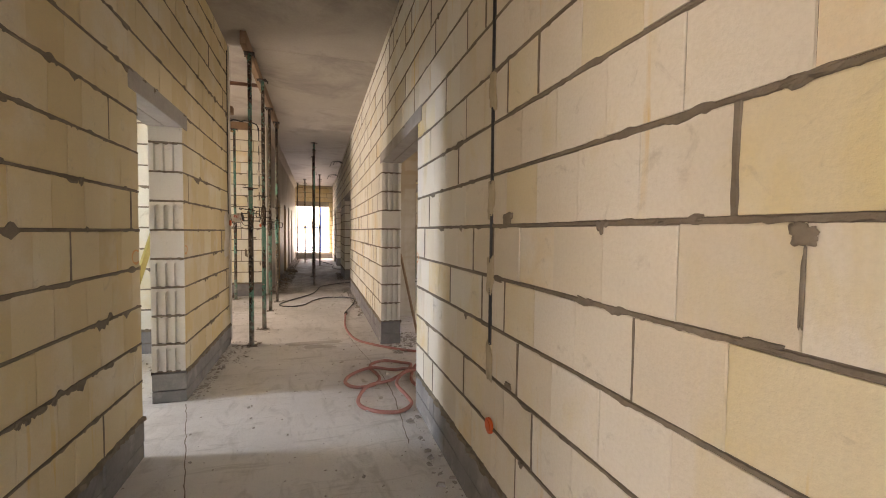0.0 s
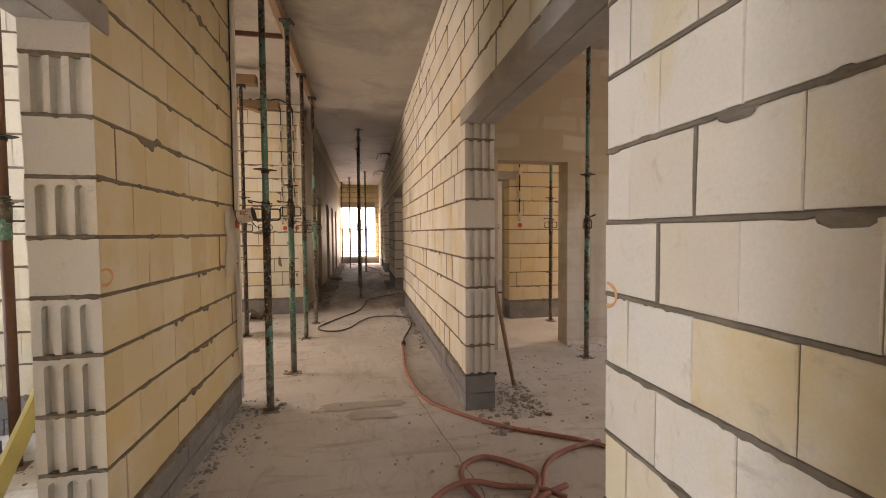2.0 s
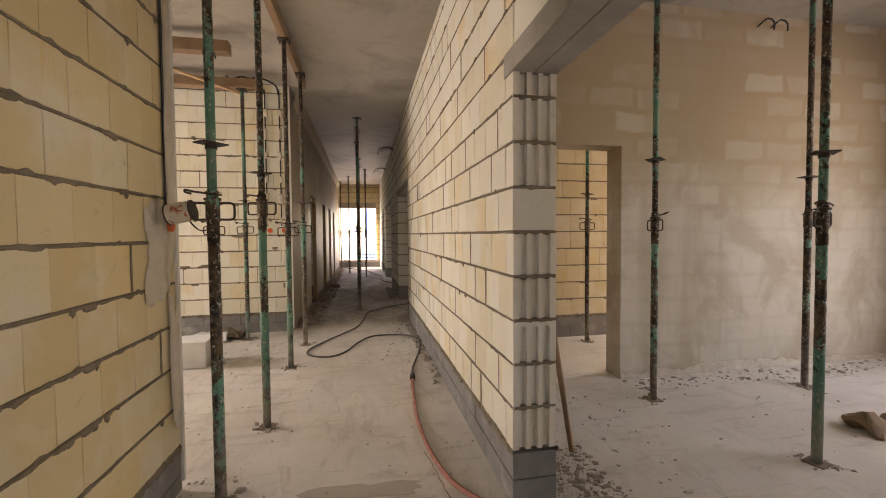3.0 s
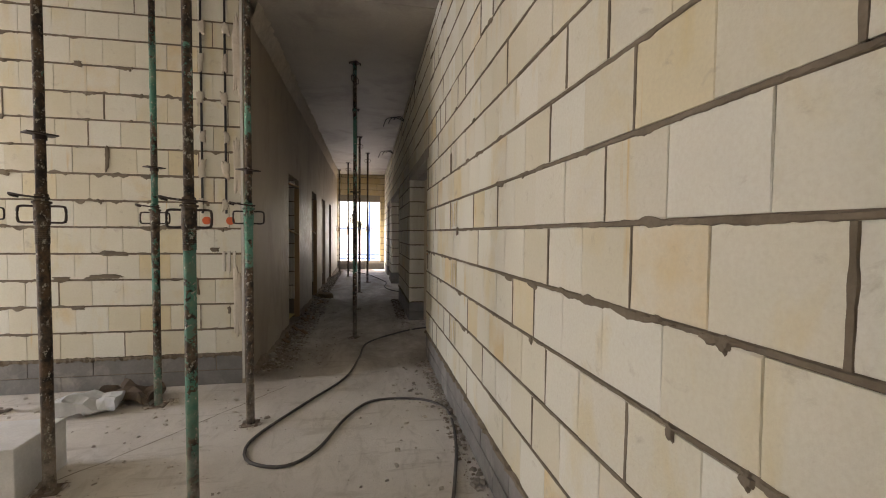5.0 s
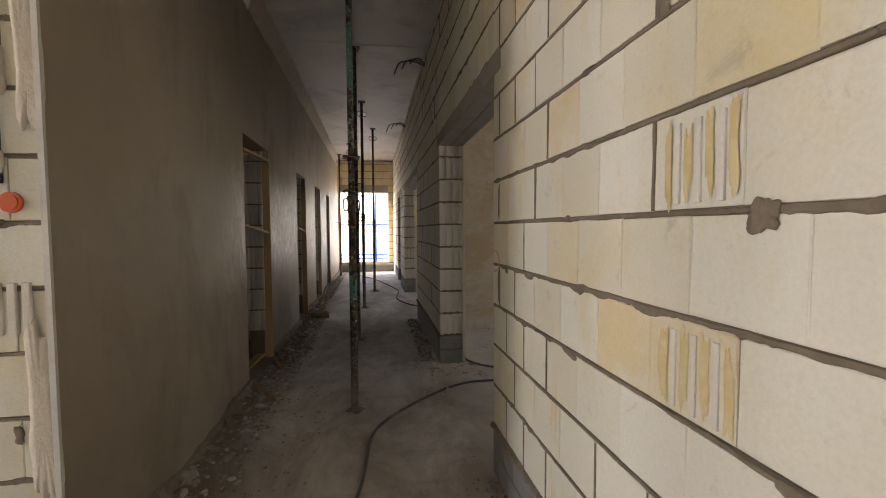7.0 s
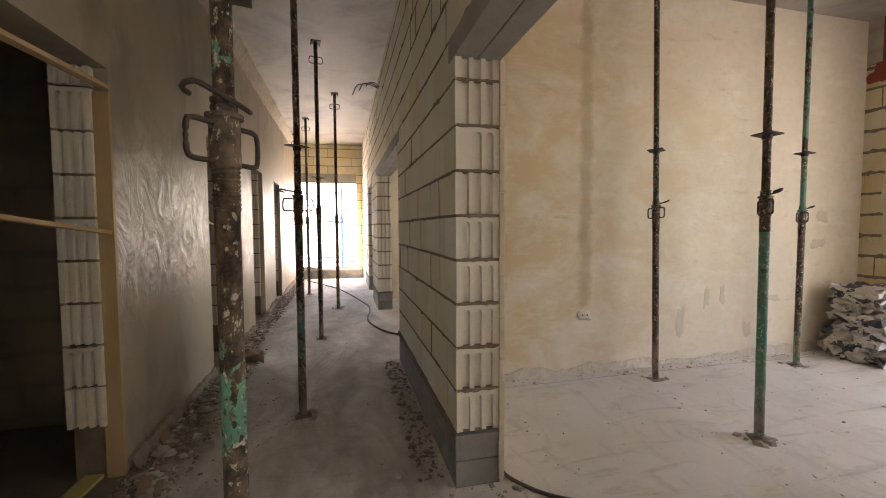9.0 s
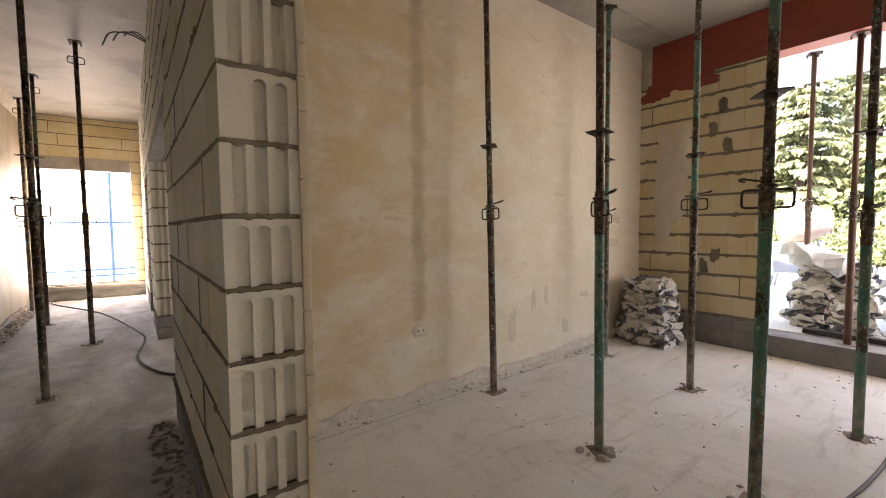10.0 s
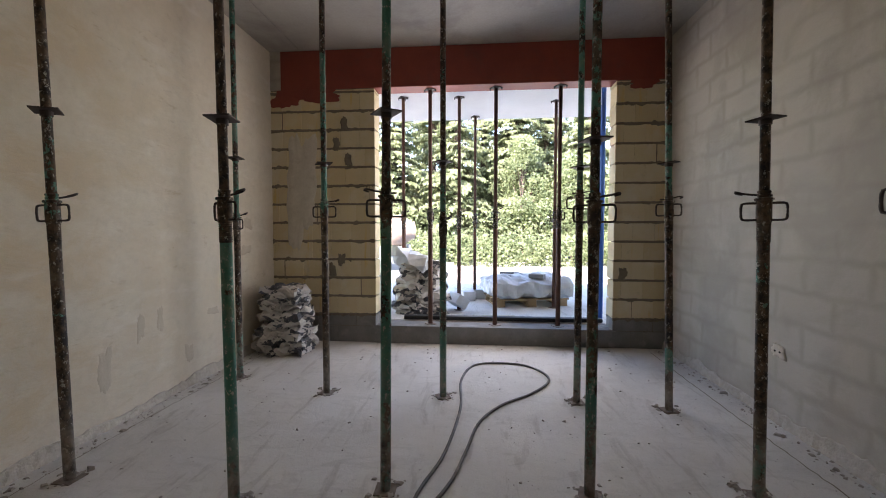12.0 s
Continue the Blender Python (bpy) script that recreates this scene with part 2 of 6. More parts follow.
def lounge_plaster_material():
    """Beige plaster with ochre clouds, a damp strip over the filled cable chase and smaller stains."""
    m, nt, b = material("stained_lounge_plaster")
    v = position(nt)
    sep = nt.nodes.new("ShaderNodeSeparateXYZ")
    nt.links.new(v, sep.inputs[0])
    c = mix(nt, ramp(nt, noise_tex(nt, v, 0.8, 6, 0.62, 0.3), 0.36, 0.64), (0.68, 0.61, 0.49), (0.60, 0.53, 0.41))

    def times(a, b2, op="MULTIPLY"):
        n = nt.nodes.new("ShaderNodeMath")
        n.operation = op
        for k, q in enumerate((a, b2)):
            if isinstance(q, float):
                n.inputs[k].default_value = q
            else:
                nt.links.new(q, n.inputs[k])
        return n.outputs[0]

    ochre = times(ramp(nt, noise_tex(nt, position(nt, (1, 1, 1.6)), 1.6, 7, 0.68, 0.5), 0.40, 0.58), ramp(nt, sep.outputs[0], 5.6, 2.6, 0.15, 0.95))
    c = mix(nt, ochre, c, (0.54, 0.395, 0.225))
    bits = times(ramp(nt, noise_tex(nt, position(nt, (1, 1, 2.6)), 4.5, 6, 0.7, 0.3), 0.585, 0.66), ramp(nt, noise_tex(nt, v, 0.9, 3), 0.42, 0.6))
    c = mix(nt, ramp(nt, bits, 0, 1, 0, 0.55), c, (0.42, 0.33, 0.215))
    c = mix(nt, ramp(nt, noise_tex(nt, position(nt, (1, 1, 3)), 2.2, 5, 0.6), 0.56, 0.72, 0, 0.5), c, (0.72, 0.67, 0.58))
    c = mix(nt, ramp(nt, noise_tex(nt, position(nt, (1, 1, 0.1)), 1.9, 5, 0.62), 0.45, 0.66, 0, 0.14), c, (0.44, 0.385, 0.305))
    c = mix(nt, ramp(nt, noise_tex(nt, v, 13, 6, 0.75), 0.45, 0.7, 0, 0.35), c, (0.46, 0.40, 0.31))
    wander = times(ramp(nt, noise_tex(nt, v, 5, 6, 0.7), 0.2, 0.8, -0.06, 0.06), sep.outputs[0], "ADD")
    chase = times(wander, -3.45, "ADD")
    away = nt.nodes.new("ShaderNodeMath")
    away.operation = "ABSOLUTE"
    nt.links.new(chase, away.inputs[0])
    line = times(ramp(nt, away.outputs[0], 0.085, 0.03), ramp(nt, sep.outputs[2], 0.60, 0.66))
    line = times(line, ramp(nt, noise_tex(nt, position(nt, (0, 0, 1)), 2.6, 4), 0.3, 0.62, 0.3, 1.0))
    c = mix(nt, times(line, 0.92), c, (0.37, 0.285, 0.19))
    g = noise_tex(nt, v, 120, 3, 0.7)
    c = mix(nt, ramp(nt, g, 0.3, 0.7, 0, 0.12), c, (0.28, 0.23, 0.16))
    nt.links.new(c, b.inputs["Base Color"])
    b.inputs["Roughness"].default_value = 0.84
    s = times(ramp(nt, g, 0, 1, 0, 0.25), noise_tex(nt, position(nt, (1, 1, 2.2)), 5, 5, 0.6, 0.8), "ADD")
    bump(nt, b, s, 0.22, 0.02)
    return m


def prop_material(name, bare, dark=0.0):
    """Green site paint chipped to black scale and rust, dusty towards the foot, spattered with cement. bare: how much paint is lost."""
    m, nt, b = material(name)
    info = nt.nodes.new("ShaderNodeObjectInfo")
    tc = nt.nodes.new("ShaderNodeTexCoord")
    off = nt.nodes.new("ShaderNodeVectorMath")
    off.operation = "MULTIPLY_ADD"
    off.inputs[1].default_value = (1, 1, 0.75)
    nt.links.new(tc.outputs["Object"], off.inputs[0])
    nt.links.new(info.outputs["Location"], off.inputs[2])
    v = off.outputs[0]
    green = mix(nt, info.outputs["Random"], (0.055, 0.185, 0.14), (0.12, 0.32, 0.245))
    green = mix(nt, ramp(nt, noise_tex(nt, v, 8, 5, 0.7), 0.5, 0.68, 0, 0.6), green, (0.24, 0.33, 0.24))
    rust = mix(nt, ramp(nt, noise_tex(nt, v, 20, 5, 0.7), 0.42, 0.6), (0.020, 0.015, 0.012), (0.125, 0.082, 0.050))
    big = noise_tex(nt, v, 2.2, 2, 0.5)
    fine = noise_tex(nt, v, 21, 8, 0.72, 0.4)
    add = nt.nodes.new("ShaderNodeMath")
    add.operation = "MULTIPLY_ADD"
    add.inputs[1].default_value = 1.15
    nt.links.new(big, add.inputs[0])
    nt.links.new(fine, add.inputs[2])
    vary = nt.nodes.new("ShaderNodeMath")
    vary.operation = "MULTIPLY_ADD"
    vary.inputs[1].default_value = 0.20
    nt.links.new(info.outputs["Random"], vary.inputs[0])
    nt.links.new(add.outputs[0], vary.inputs[2])
    c = mix(nt, ramp(nt, vary.outputs[0], bare, bare + 0.025), green, rust)
    splat = noise_tex(nt, v, 46, 6, 0.72)
    c = mix(nt, ramp(nt, splat, 0.58, 0.61, 0, 0.9), c, (0.46, 0.44, 0.38))
    c = mix(nt, ramp(nt, noise_tex(nt, v, 7, 5, 0.7), 0.50, 0.70, 0, 0.45), c, (0.25, 0.21, 0.165))
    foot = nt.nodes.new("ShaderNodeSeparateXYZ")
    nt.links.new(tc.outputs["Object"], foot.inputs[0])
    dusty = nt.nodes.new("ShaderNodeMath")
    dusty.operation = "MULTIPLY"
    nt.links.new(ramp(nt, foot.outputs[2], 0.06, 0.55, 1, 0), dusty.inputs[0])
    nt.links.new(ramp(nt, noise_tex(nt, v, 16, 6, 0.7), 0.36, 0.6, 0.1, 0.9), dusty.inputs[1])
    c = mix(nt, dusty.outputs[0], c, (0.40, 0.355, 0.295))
    nt.links.new(c, b.inputs["Base Color"])
    b.inputs["Roughness"].default_value = 0.72
    b.inputs["Metallic"].default_value = 0.1
    h = nt.nodes.new("ShaderNodeMath")
    nt.links.new(fine, h.inputs[0])
    nt.links.new(splat, h.inputs[1])
    bump(nt, b, h.outputs[0], 0.7, 0.004)
    return m


def floor_material():
    """Raw slab under pale building dust: broad damp clouds, scuffs, trowel streaks, fine speckle."""
    m, nt, b = material("dusty_concrete_floor")
    v = position(nt)
    c = mix(nt, ramp(nt, noise_tex(nt, v, 0.9, 5, 0.6, 0.3), 0.35, 0.65), (0.72, 0.69, 0.645), (0.59, 0.56, 0.515))
    c = mix(nt, ramp(nt, noise_tex(nt, v, 0.55, 6, 0.65, 0.6), 0.54, 0.68, 0, 0.45), c, (0.38, 0.34, 0.29))
    c = mix(nt, ramp(nt, noise_tex(nt, position(nt, (1, 0.35, 1)), 7, 6, 0.7, 1.2), 0.52, 0.66, 0, 0.42), c, (0.38, 0.35, 0.31))
    c = mix(nt, ramp(nt, noise_tex(nt, v, 16, 6, 0.72, 0.8), 0.56, 0.66, 0, 0.6), c, (0.68, 0.65, 0.61))
    sep = nt.nodes.new("ShaderNodeSeparateXYZ")
    nt.links.new(v, sep.inputs[0])
    trodden = nt.nodes.new("ShaderNodeMath")
    trodden.operation = "MULTIPLY"
    nt.links.new(ramp(nt, sep.outputs[0], 1.75, 2.25, 1, 0), trodden.inputs[0])
    nt.links.new(ramp(nt, sep.outputs[1], 7.8, 9.2, 0, 1), trodden.inputs[1])
    muddy = nt.nodes.new("ShaderNodeMath")
    muddy.operation = "MULTIPLY"
    nt.links.new(trodden.outputs[0], muddy.inputs[0])
    nt.links.new(ramp(nt, noise_tex(nt, position(nt, (1, 0.5, 1)), 1.8, 7, 0.68, 0.5), 0.36, 0.60, 0.15, 0.8), muddy.inputs[1])
    c = mix(nt, muddy.outputs[0], c, (0.25, 0.205, 0.16))
    c = mix(nt, ramp(nt, sep.outputs[0], 2.0, 2.6, 0, 0.3), c, (0.60, 0.585, 0.535))
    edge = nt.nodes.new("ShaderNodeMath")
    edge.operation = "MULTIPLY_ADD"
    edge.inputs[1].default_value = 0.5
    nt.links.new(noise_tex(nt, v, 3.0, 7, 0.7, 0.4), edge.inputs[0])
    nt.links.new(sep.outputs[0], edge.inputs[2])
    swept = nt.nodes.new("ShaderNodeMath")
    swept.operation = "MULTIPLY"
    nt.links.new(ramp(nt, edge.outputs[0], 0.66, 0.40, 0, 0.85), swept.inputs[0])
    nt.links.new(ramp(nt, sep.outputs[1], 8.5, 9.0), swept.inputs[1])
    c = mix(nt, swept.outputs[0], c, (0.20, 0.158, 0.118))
    scrape = noise_tex(nt, position(nt, (0.5, 2.4, 1)), 3.2, 7, 0.72, 0.7)
    c = mix(nt, ramp(nt, scrape, 0.54, 0.64, 0, 0.38), c, (0.32, 0.28, 0.235))
    speck = noise_tex(nt, v, 120, 4, 0.75)
    c = mix(nt, ramp(nt, speck, 0.58, 0.66, 0, 0.5), c, (0.24, 0.21, 0.18))
    nt.links.new(c, b.inputs["Base Color"])
    b.inputs["Roughness"].default_value = 0.88
    h = nt.nodes.new("ShaderNodeMath")
    h.operation = "MULTIPLY_ADD"
    h.inputs[1].default_value = 0.4
    nt.links.new(speck, h.inputs[0])
    nt.links.new(noise_tex(nt, v, 14, 6, 0.65, 0.6), h.inputs[2])
    bump(nt, b, h.outputs[0], 0.45, 0.012)
    return m


def plain(name, col, rough=0.6, metal=0.0):
    return surface(name, col, tuple(x * 0.8 for x in col), 6, rough, 80, 0.1, metal=metal)


BLOCK = block_material("sand_lime_block", (0.655, 0.615, 0.485), (0.74, 0.735, 0.66))
# pale block ends, whitened further by cool daylight put into the colour
BLOCK_END = block_material("daylit_block_end", (0.67, 0.635, 0.57), (0.76, 0.74, 0.69), 0.35)
BLOCK_CREAM = block_material("cream_sand_lime_block", (0.65, 0.58, 0.455), (0.73, 0.69, 0.595))
BLOCK_SOAKED = block_material("ochre_soaked_block", (0.67, 0.58, 0.38), (0.71, 0.65, 0.48), 1.6)
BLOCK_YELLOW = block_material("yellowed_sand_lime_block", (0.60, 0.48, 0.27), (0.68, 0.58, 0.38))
MORTAR = surface("cement_mortar", (0.245, 0.203, 0.152), (0.160, 0.127, 0.090), 8, 0.95, 70, 0.6, dist=0.006)
BASECON = surface("grey_base_concrete", (0.27, 0.26, 0.25), (0.18, 0.175, 0.17), 5, 0.93, 60, 0.5, dirt=(0.36, 0.34, 0.31), dirt_scale=4)
CEIL = surface("formed_concrete_ceiling", (0.42, 0.385, 0.335), (0.34, 0.31, 0.268), 1.3, 0.62, 45, 0.15, dirt=(0.21, 0.19, 0.165), dirt_scale=0.9, lo=0.5, hi=0.7)
LINTEL = surface("precast_lintel_concrete", (0.38, 0.35, 0.31), (0.29, 0.265, 0.235), 5, 0.9, 70, 0.35)
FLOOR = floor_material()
PLASTER = plaster_material("dry_wall_plaster", (0.66, 0.58, 0.46), (0.60, 0.52, 0.40), (0.44, 0.37, 0.27), 0.85, 0.7, 0.16)
PLASTER_GREY = plaster_material("grey_wall_plaster", (0.51, 0.465, 0.39), (0.44, 0.395, 0.325), (0.34, 0.29, 0.23), 0.8, 0.6, 0.6, 0.46, 0.62)
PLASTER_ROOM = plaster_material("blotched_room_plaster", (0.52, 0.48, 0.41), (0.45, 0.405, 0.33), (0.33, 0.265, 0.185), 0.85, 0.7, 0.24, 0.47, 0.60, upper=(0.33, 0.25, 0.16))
PLASTER_WET = wet_plaster_material()
PLASTER_LOUNGE = lounge_plaster_material()
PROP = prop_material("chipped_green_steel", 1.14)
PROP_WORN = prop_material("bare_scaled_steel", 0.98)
DARKSTEEL = plain("dark_rusted_steel", (0.06, 0.045, 0.038), 0.6, 0.4)
DUSTYSTEEL = surface("dusty_rusted_plate", (0.30, 0.26, 0.22), (0.15, 0.10, 0.075), 14, 0.85, 60, 0.3, metal=0.1)
RED = surface("red_primer_steel", (0.30, 0.055, 0.03), (0.23, 0.04, 0.025), 4, 0.55, 60, 0.2, dirt=(0.20, 0.05, 0.035), dirt_scale=3)
WOOD = surface("weathered_timber", (0.30, 0.20, 0.12), (0.22, 0.14, 0.085), 8, 0.85, 90, 0.4, stretch=(1, 0.15, 1))
PALEWOOD = surface("raw_pine", (0.50, 0.35, 0.19), (0.42, 0.28, 0.15), 6, 0.8, 90, 0.3, stretch=(1, 1, 0.12))
YELLOWWOOD = surface("yellow_painted_plank", (0.50, 0.42, 0.16), (0.42, 0.34, 0.12), 6, 0.75, 90, 0.3)
BLACK = plain("black_rubber", (0.025, 0.024, 0.024), 0.55)
HOSE = surface("dusty_red_hose", (0.43, 0.20, 0.16), (0.37, 0.145, 0.11), 6, 0.7, 60, 0.1, dirt=(0.45, 0.36, 0.32), dirt_scale=6)
CABLE = surface("dusty_black_cable", (0.07, 0.065, 0.062), (0.12, 0.112, 0.105), 8, 0.7, 60, 0.1, dirt=(0.27, 0.245, 0.215), dirt_scale=5)
ORANGE = plain("orange_plastic", (0.75, 0.13, 0.03), 0.45)
SPRAY = plain("orange_marking_paint", (0.78, 0.43, 0.20), 0.8)
WHITE = plain("white_polystyrene", (0.82, 0.83, 0.84), 0.8)
RUBBLE = surface("mortar_rubble", (0.44, 0.40, 0.35), (0.28, 0.25, 0.215), 9, 0.95, 60, 0.6)
BLUE = plain("blue_painted_steel", (0.03, 0.12, 0.45), 0.5)


# ---- builders ----
def add_box(bm, lo, hi, bevel=0.0):
    lo, hi = Vector(lo), Vector(hi)
    r = bmesh.ops.create_cube(bm, size=1.0, matrix=Matrix.Translation((lo + hi) / 2) @ Matrix.Diagonal((*(hi - lo), 1)))
    if bevel:
        edges = list({e for v in r["verts"] for e in v.link_edges})
        bmesh.ops.bevel(bm, geom=edges, offset=bevel, segments=2, profile=0.6, affect="EDGES")


def add_tube(bm, a, b, r, r2=None, segs=14, cap=True):
    a, b = Vector(a), Vector(b)
    rot = (b - a).to_track_quat("Z", "Y").to_matrix().to_4x4()
    bmesh.ops.create_cone(bm, cap_ends=cap, segments=segs, radius1=r, radius2=r if r2 is None else r2, depth=(b - a).length,
                          matrix=Matrix.Translation((a + b) / 2) @ rot)


def mesh_of(bm, name, mat, smooth=False):
    me = bpy.data.meshes.new(name)
    bmesh.ops.recalc_face_normals(bm, faces=bm.faces)
    bm.to_mesh(me)
    bm.free()
    if mat:
        me.materials.append(mat)
    if smooth:
        for p in me.polygons:
            p.use_smooth = True
    return me


def part(name, bm, mat, parent, label="", smooth=False):
    ob = new(name, mesh_of(bm, name, mat, smooth))
    ob.parent = parent
    if label:
        tagged(ob, label)
    return ob


def boxed(name, lo, hi, mat, parent=None, bevel=0.0, label=""):
    bm = bmesh.new()
    add_box(bm, lo, hi, bevel)
    ob = new(name, mesh_of(bm, name, mat))
    if parent:
        ob.parent = parent
    if label:
        tagged(ob, label)
    return ob


def structure(ob, label, category):
    return tagged(ob, label, category, kind="structure")


def smooth_curve(points, step=0.03):
    """Catmull-Rom through a few control points."""
    p = [Vector(q) for q in points]
    p = [p[0] * 2 - p[1]] + p + [p[-1] * 2 - p[-2]]
    out = []
    for i in range(1, len(p) - 2):
        n = max(2, int((p[i + 1] - p[i]).length / step))
        for k in range(n):
            t = k / n
            a, b, c, d = p[i - 1], p[i], p[i + 1], p[i + 2]
            out.append(0.5 * (2 * b + (c - a) * t + (2 * a - 5 * b + 4 * c - d) * t * t + (3 * b - a - 3 * c + d) * t ** 3))
    out.append(p[-2])
    return out


def add_pipe(bm, pts, r, segs=8):
    rings = []
    up = Vector((0, 0, 1))
    for i, q in enumerate(pts):
        d = (pts[min(i + 1, len(pts) - 1)] - pts[max(i - 1, 0)]).normalized()
        u = d.cross(up)
        u = u.normalized() if u.length > 1e-3 else Vector((1, 0, 0))
        w = u.cross(d).normalized()
        rings.append([bm.verts.new(q + r * (math.cos(2 * math.pi * k / segs) * u + math.sin(2 * math.pi * k / segs) * w)) for k in range(segs)])
    for a, b in zip(rings, rings[1:]):
        for k in range(segs):
            bm.faces.new((a[k], a[(k + 1) % segs], b[(k + 1) % segs], b[k]))
    bm.faces.new(rings[0])
    bm.faces.new(rings[-1][::-1])


def pipe(name, points, r, mat, label, category, step=0.03):
    bm = bmesh.new()
    add_pipe(bm, smooth_curve(points, step), r)
    return tagged(new(name, mesh_of(bm, name, mat, True)), label, category)


# ---- blocks: length along x from 0, thickness along y, height along z from 0 ----
JOINT = 0.016
block_meshes = {}


def block_mesh(length, height, thick, variant, mat):
    key = (round(length, 2), round(height, 3), round(thick, 3), variant, mat.name)
    if key in block_meshes:
        return block_meshes[key]
    rng = random.Random(int(key[0] * 100) * 7 + int(key[1] * 1000) + variant)
    c = 0.0022
    L, Z, Y = key[0] - 0.0014, height - JOINT, thick / 2
    ring = lambda y, e: [(e, y, e), (L - e, y, e), (L - e, y, Z - e), (e, y, Z - e)]
    verts = ring(-Y, c) + ring(-Y + c, 0) + ring(Y - c, 0) + ring(Y, c)
    verts = [(x + rng.uniform(-0.0012, 0.0012), y + rng.uniform(-0.0012, 0.0012), z + rng.uniform(-0.002, 0.002)) for x, y, z in verts]
    faces = [(0, 1, 2, 3), (15, 14, 13, 12)]
    for s in (0, 4, 8):
        faces += [(s + i, s + 4 + i, s + 4 + (i + 1) % 4, s + (i + 1) % 4) for i in range(4)]
    me = bpy.data.meshes.new("block")
    me.from_pydata(verts, [], faces)
    bm = bmesh.new()
    bm.from_mesh(me)
    bmesh.ops.recalc_face_normals(bm, faces=bm.faces)
    bm.to_mesh(me)
    bm.free()
    me.materials.append(mat)
    if variant == 9:
        me.materials.append(BLOCK_END)
        for p in me.polygons:
            p.material_index = 1 if p.center.x < 0.003 else 0
    block_meshes[key] = me
    return me


def end_block_mesh(length, height, thick, style, mat=None):
    """A block whose end at x = 0 shows its grip grooves: style 'slot' has three arched recesses, 'pair' two of them, 'flute' runs right through."""
    mat = mat or BLOCK
    key = (round(length, 2), round(height, 3), style, mat.name)
    if key in block_meshes:
        return block_meshes[key]
    L, Z, Y = length - 0.003, height - JOINT, thick / 2
    bm = bmesh.new()
    depth = 0.030
    slotted = style != "flute"
    top = Z - 0.022 if slotted else Z
    cols = [-Y, -0.085, -0.045, -0.020, 0.020, 0.045, 0.085, Y]
    face = lambda pts: bm.faces.new([bm.verts.new(p) for p in pts])
    for i in range(7):
        y0, y1 = cols[i], cols[i + 1]
        if i % 2 == 0 or (style == "pair" and i == 5):
            face([(0, y0, 0), (0, y1, 0), (0, y1, Z), (0, y0, Z)])
            continue
        r = (y1 - y0) / 2
        if slotted:
            arc = [((y0 + y1) / 2 + r * math.cos(a), top - r + r * math.sin(a)) for a in [math.pi * k / 8 for k in range(9)]]
            face([(0, y0, Z), (0, y1, Z)] + [(0, y, z) for y, z in arc])
        else:
            arc = [(y1, Z), (y0, Z)]
        outline = [(y1, 0)] + arc + [(y0, 0)]
        if slotted:
            face([(depth, y, z) for y, z in outline])
            for (ya, za), (yb, zb) in zip(outline, outline[1:]):
                face([(0, ya, za), (depth, ya, za), (depth, yb, zb), (0, yb, zb)])
        else:
            ym = (y0 + y1) / 2
            w = r * 0.72
            prof = [(0, y1), (depth * 0.9, ym + w), (depth * 0.9, ym - w), (0, y0)]
            for (xa, ya), (xb, yb) in zip(prof, prof[1:]):
                face([(xa, ya, 0), (xa, ya, Z), (xb, yb, Z), (xb, yb, 0)])
    for y in (-Y, Y):
        face([(0, y, 0), (L, y, 0), (L, y, Z), (0, y, Z)])
    face([(L, -Y, 0), (L, Y, 0), (L, Y, Z), (L, -Y, Z)])
    for z in (0, Z):
        face([(depth, -Y, z), (L, -Y, z), (L, Y, z), (depth, Y, z)])
        for i in (0, 2, 4, 5, 6) if style == "pair" else (0, 2, 4, 6):
            face([(0, cols[i], z), (depth, cols[i], z), (depth, cols[i + 1], z), (0, cols[i + 1], z)])
    bmesh.ops.remove_doubles(bm, verts=bm.verts, dist=0.0005)
    me = mesh_of(bm, "end_block", mat)
    me.materials.append(BLOCK_END)
    for p in me.polygons:
        p.material_index = 1 if p.center.x < 0.0305 else 0
    block_meshes[key] = me
    return block_meshes[key]


def smear_mesh(seed):
    """A lick of squeezed-out mortar lying on a wall face; x along, z up, y out."""
    rng = random.Random(seed)
    n = 26
    w, h = rng.uniform(0.012, 0.05) * rng.choice((1, 1, 1, 2)), rng.uniform(0.007, 0.012)
    drop = rng.choice((0.6, 1.0, 1.4, 3.0))
    ph = [rng.uniform(0, 6.28) for _ in range(4)]
    inner, outer = [], []
    for k in range(n):
        a = 2 * math.pi * k / n
        q = 1 + 0.25 * math.sin(2 * a + ph[0]) + 0.22 * math.sin(3 * a + ph[1]) + 0.15 * math.sin(5 * a + ph[2]) + 0.1 * math.sin(9 * a + ph[3])
        zz = h * math.sin(a) * q * (drop if math.sin(a) < 0 else 1.0)
        outer.append((w * math.cos(a) * q, 0.0, zz))
        inner.append((w * math.cos(a) * q * 0.7, -0.005 - 0.002 * rng.random(), zz * 0.7))
    verts = outer + inner + [(0, -0.006, 0)]
    faces = [(k, (k + 1) % n, n + (k + 1) % n, n + k) for k in range(n)] + [(n + k, n + (k + 1) % n, 2 * n) for k in range(n)]
    me = bpy.data.meshes.new("mortar_smear")
    me.from_pydata(verts, [], faces)
    me.materials.append(MORTAR)
    return me


SMEARS = [smear_mesh(s) for s in range(20)]
wall_rng = random.Random(5)


